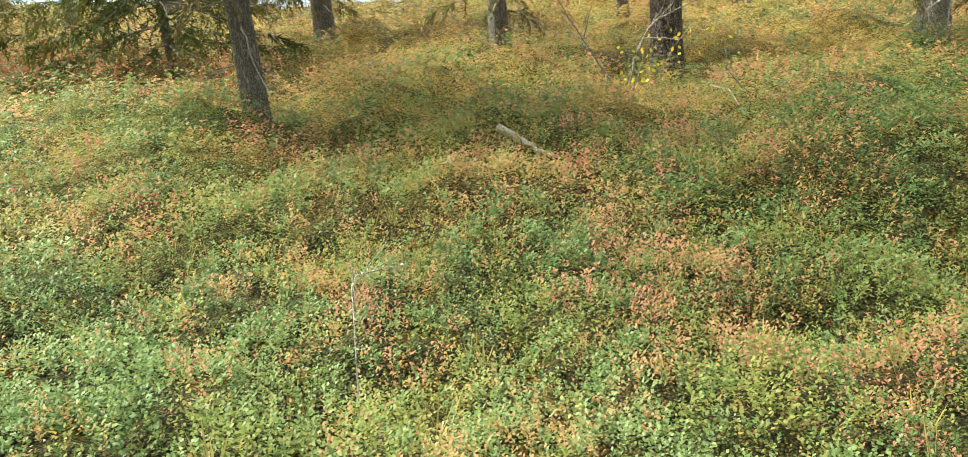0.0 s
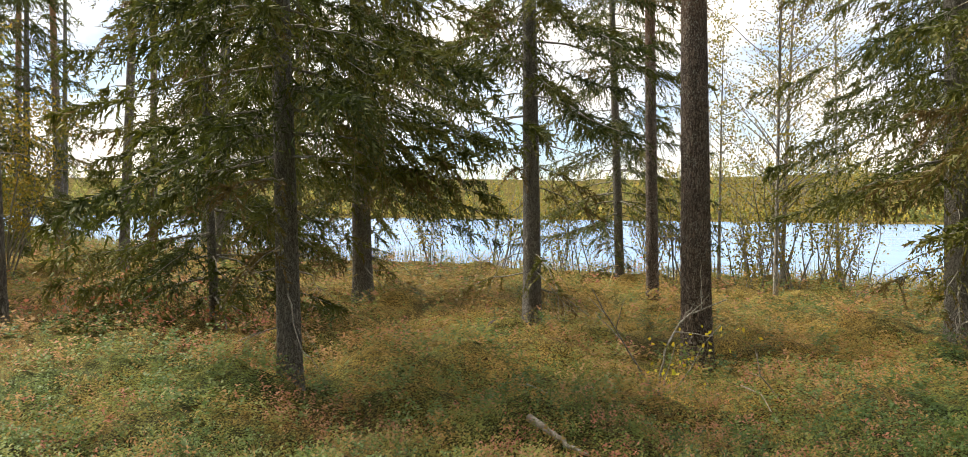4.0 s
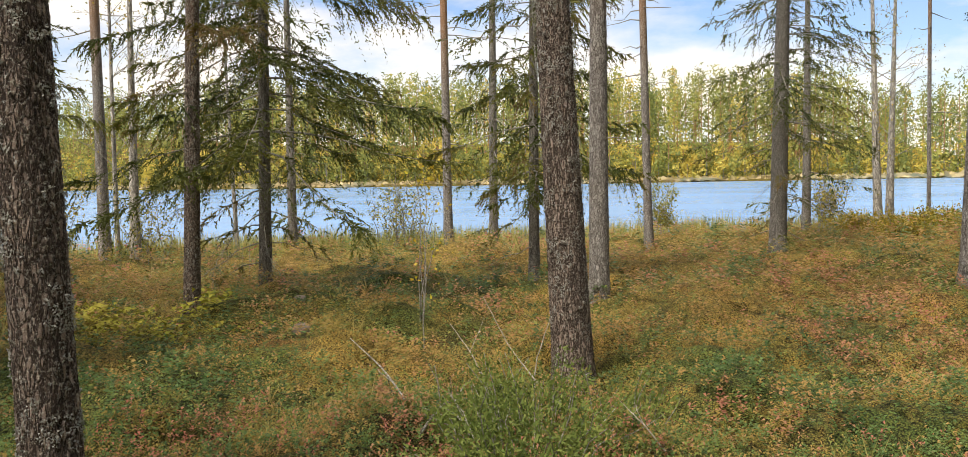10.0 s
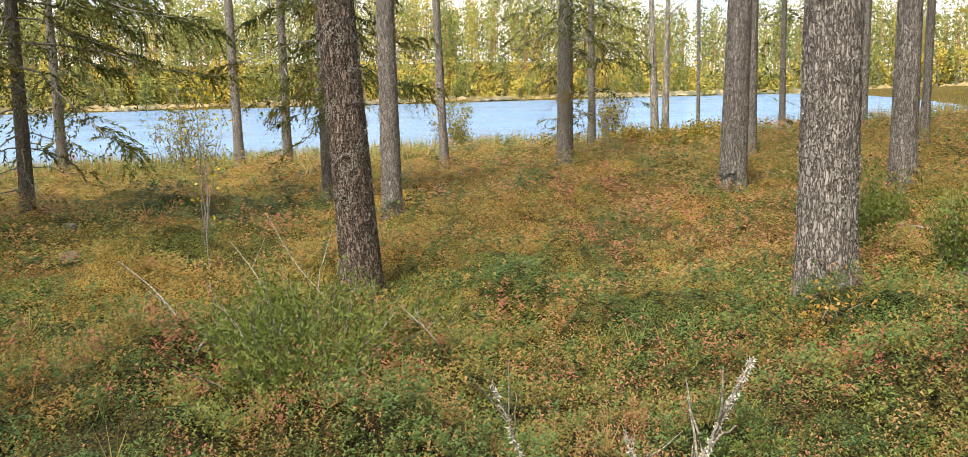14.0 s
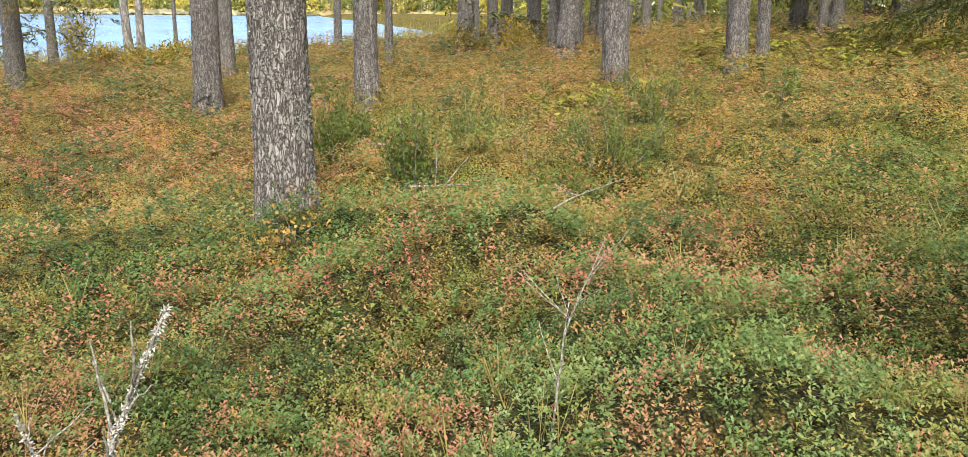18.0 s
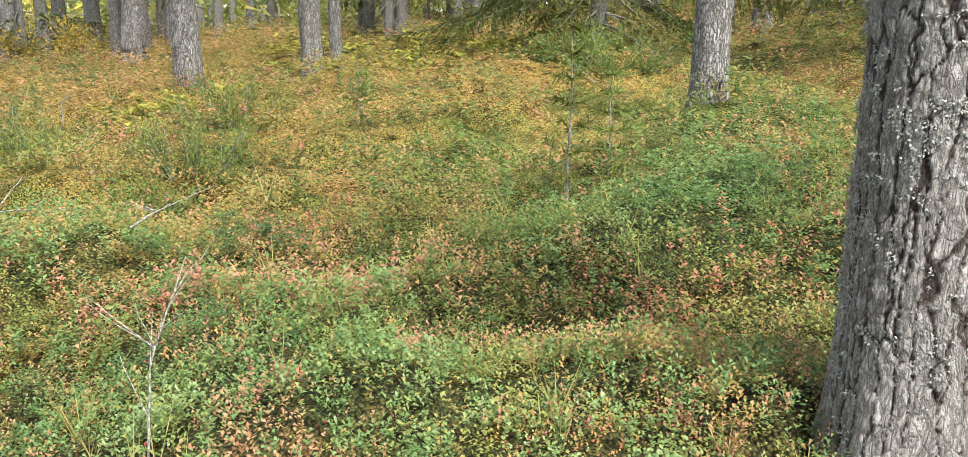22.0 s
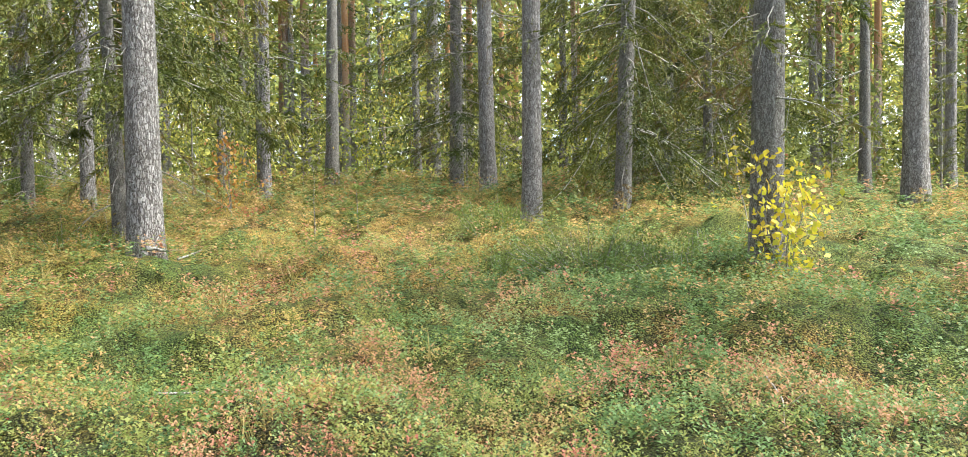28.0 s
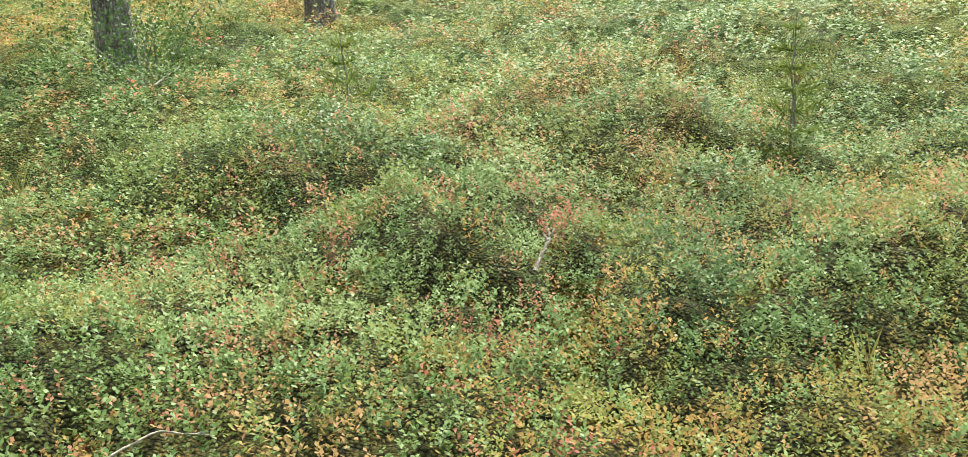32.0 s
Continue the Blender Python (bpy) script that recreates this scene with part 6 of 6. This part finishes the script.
wood_stick([(4.5, -2.5, 0.03), (4.9, -2.9, 0.12), (5.2, -3.0, 0.05)], 0.007, "tangle of dry twigs", 6, 26)
wood_stick([(5.5, -2.0, 0.05), (5.6, -2.4, 0.12), (5.8, -2.9, 0.06)], 0.008, "tangle of dry twigs", 6, 27)
wood_stick([(-6.0, -3.0, 0.05), (-6.2, -2.9, 0.12)], 0.010, "small bleached stick by a hummock", 0, 28, "dead_branch", PALE_WOOD)
wood_stick([(0.6, -4.9, 0.03), (0.1, -5.2, 0.06), (-0.3, -5.2, 0.03)], 0.007, "dry twigs in the bilberries", 3, 29)

wood_stick([(-0.48, 2.7, -0.1), (-0.52, 3.0, 0.12), (-0.36, 3.36, 0.1)], 0.004, "thin dead twig standing in the shrubs", 4, 30, lichen=60)
wood_stick([(-0.52, 3.05, 0.0), (-0.53, 3.08, 0.18)], 0.005, "thin dead twig standing in the shrubs", 2, 31)
wood_stick([(4.7, 0.9, 0.0), (4.66, 1.0, 0.12), (4.72, 1.15, 0.2)], 0.006, "bent pale twig in the shrubs", 1, 32, "dead_branch", PALE_WOOD)
wood_stick([(2.95, 0.9, 0.06), (3.05, 0.7, 0.08), (3.1, 0.5, 0.05)], 0.006, "pale lichen covered twig lying in the shrubs", 2, 33, lichen=80)

# ---------------------------------------------------------------- stones, stumps and moss
def boulder(name, x, y, size, seed, mat, label, sink=0.4):
    g = np.random.default_rng(seed)
    u, v = np.meshgrid(np.linspace(0, np.pi, 14), np.linspace(0, 2 * np.pi, 20, endpoint=False), indexing="ij")
    d = np.stack([np.sin(u) * np.cos(v), np.sin(u) * np.sin(v), np.cos(u)], -1)
    k = 0.8 + 0.4 * soft_noise(d[..., 0] * 3 + seed, d[..., 1] * 3 + d[..., 2] * 2, 1.0, seed)
    co = d * k[..., None] * np.array(size)
    ob = new(name, grid_mesh(name, co, mat, True))
    ob.location = (x, y, soil_at(x, y) + 0.10 + size[2] * (1 - sink))
    return tagged(ob, label=label, category=name.replace("_", " "))


def plain_material(name, a, b, scale, rough=0.9):
    mat, nt, p = material(name, rough)
    v = object_coords(nt)
    n1, n2 = noise_node(nt, scale, 5, v), noise_node(nt, scale * 9, 4, v)
    col = mixer(nt, a, b, n1.outputs["Fac"])
    col = mixer(nt, col, tuple(0.6 * c for c in b), n2.outputs["Fac"])
    nt.links.new(col, p.inputs["Base Color"])
    bm = nt.nodes.new("ShaderNodeBump")
    bm.inputs["Strength"].default_value, bm.inputs["Distance"].default_value = 0.6, 0.02
    nt.links.new(n2.outputs["Fac"], bm.inputs["Height"])
    nt.links.new(bm.outputs["Normal"], p.inputs["Normal"])
    return mat


STONE = plain_material("pinkish_stone", (0.34, 0.27, 0.23), (0.24, 0.21, 0.19), 14)
DARK_ROOT = plain_material("peat_and_roots", (0.07, 0.05, 0.035), (0.03, 0.024, 0.02), 8)
boulder("stone", 7.7, 5.3, (0.11, 0.09, 0.07), 61, STONE, "small pale stone in the heath")
boulder("stone", -0.75, -3.6, (0.05, 0.045, 0.035), 62, STONE, "small pinkish stone among the bilberries")
boulder("stone", 9.4, 6.5, (0.10, 0.08, 0.06), 63, STONE, "small pale stone in the moss")
boulder("mushroom_cap", -1.27, -2.8, (0.05, 0.05, 0.03), 64, DARK_ROOT, "dark old mushroom cap among the shrubs", 0.0)
boulder("upturned_root", -0.33, 10.3, (0.17, 0.10, 0.08), 65, DARK_ROOT, "dark upturned root beside a spruce", 1.3)

DRY_SEDGE = leaf_material("dry_sedge", [(0.0, (0.5, 0.42, 0.2)), (1.0, (0.66, 0.54, 0.32))], 0.8, 0.25, 0.3, 0.1)
# pale grassy rim of the far bank
g = np.random.default_rng(8)
n = 9000
a = np.radians(g.uniform(-120, 42, n))
r = far_shore(a) + g.uniform(1.0, 6.0, n)
at = np.stack([-np.sin(a) * r, np.cos(a) * r, WATER + g.uniform(0.0, 0.7, n)], -1)
way = unit(np.stack([g.normal(0, 0.5, n), g.normal(0, 0.5, n), np.ones(n)], -1))
sd = unit(np.stack([np.cos(a), np.sin(a), 0 * a], -1))
rim = new("far_sedge", quad_mesh("far_sedge", diamonds(at, way, sd, g.uniform(0.6, 1.4, n), g.uniform(0.8, 2.5, n)), DRY_SEDGE, g.uniform(0.2, 0.9, n)))
tagged(rim, label="pale sedge rim of the far bank", category="reeds", kind="stuff")

# ripe lingonberries
BERRY = plain_material("red_berries", (0.50, 0.03, 0.03), (0.36, 0.02, 0.025), 60, 0.3)
g = np.random.default_rng(44)
n = 900
r, a = np.sqrt(g.uniform(1.8 ** 2, 5.5 ** 2, n)), g.uniform(-np.pi, np.pi, n)
x, y = -r * np.sin(a), r * np.cos(a)
ok = (soft_noise(x, y, 0.5, 95) > 0.5)
x, y = x[ok], y[ok]
n = len(x)
top = np.stack([x, y, soil(x, y) + g.uniform(0.09, 0.19, n)], -1)
t = np.linspace(0, 2 * np.pi, 4, endpoint=False)
ring = np.stack([np.cos(t), np.sin(t), 0 * t], -1) * 0.0045
caps = []
for k in range(4):
    p, q = ring[k], ring[(k + 1) % 4]
    for up in (0.0045, -0.0045):
        pole = np.array([0, 0, up])
        caps.append(np.stack([top + p, top + q, top + 0.72 * q + 0.72 * pole, top + 0.72 * p + 0.72 * pole], 1))
        caps.append(np.stack([top + 0.72 * p + 0.72 * pole, top + 0.72 * q + 0.72 * pole, top + 0.1 * q + pole, top + 0.1 * p + pole], 1))
berries = new("lingonberries", quad_mesh("lingonberries", np.concatenate(caps), BERRY))
tagged(berries, label="ripe red lingonberries among the leaves", category="berries", kind="stuff")

# dry grass plume near the dead branches
g = np.random.default_rng(45)
plume = thing("dry_grass", 2.62, -1.5, "dry pale grass plume standing in the shrubs", "grass")
m = 14
foot = g.normal(0, 0.05, (m, 3)) * np.array([1, 1, 0])
rise = unit(np.stack([g.normal(0.1, 0.25, m), g.normal(-0.1, 0.25, m), np.ones(m)], -1))
part("blade_tuft", quad_mesh("blade_tuft", diamonds(foot, rise, unit(np.cross(rise, g.normal(0, 1, (m, 3)))), g.uniform(0.2, 0.38, m), np.full(m, 0.0035)), GRASS, g.uniform(0.4, 0.9, m)), plume)
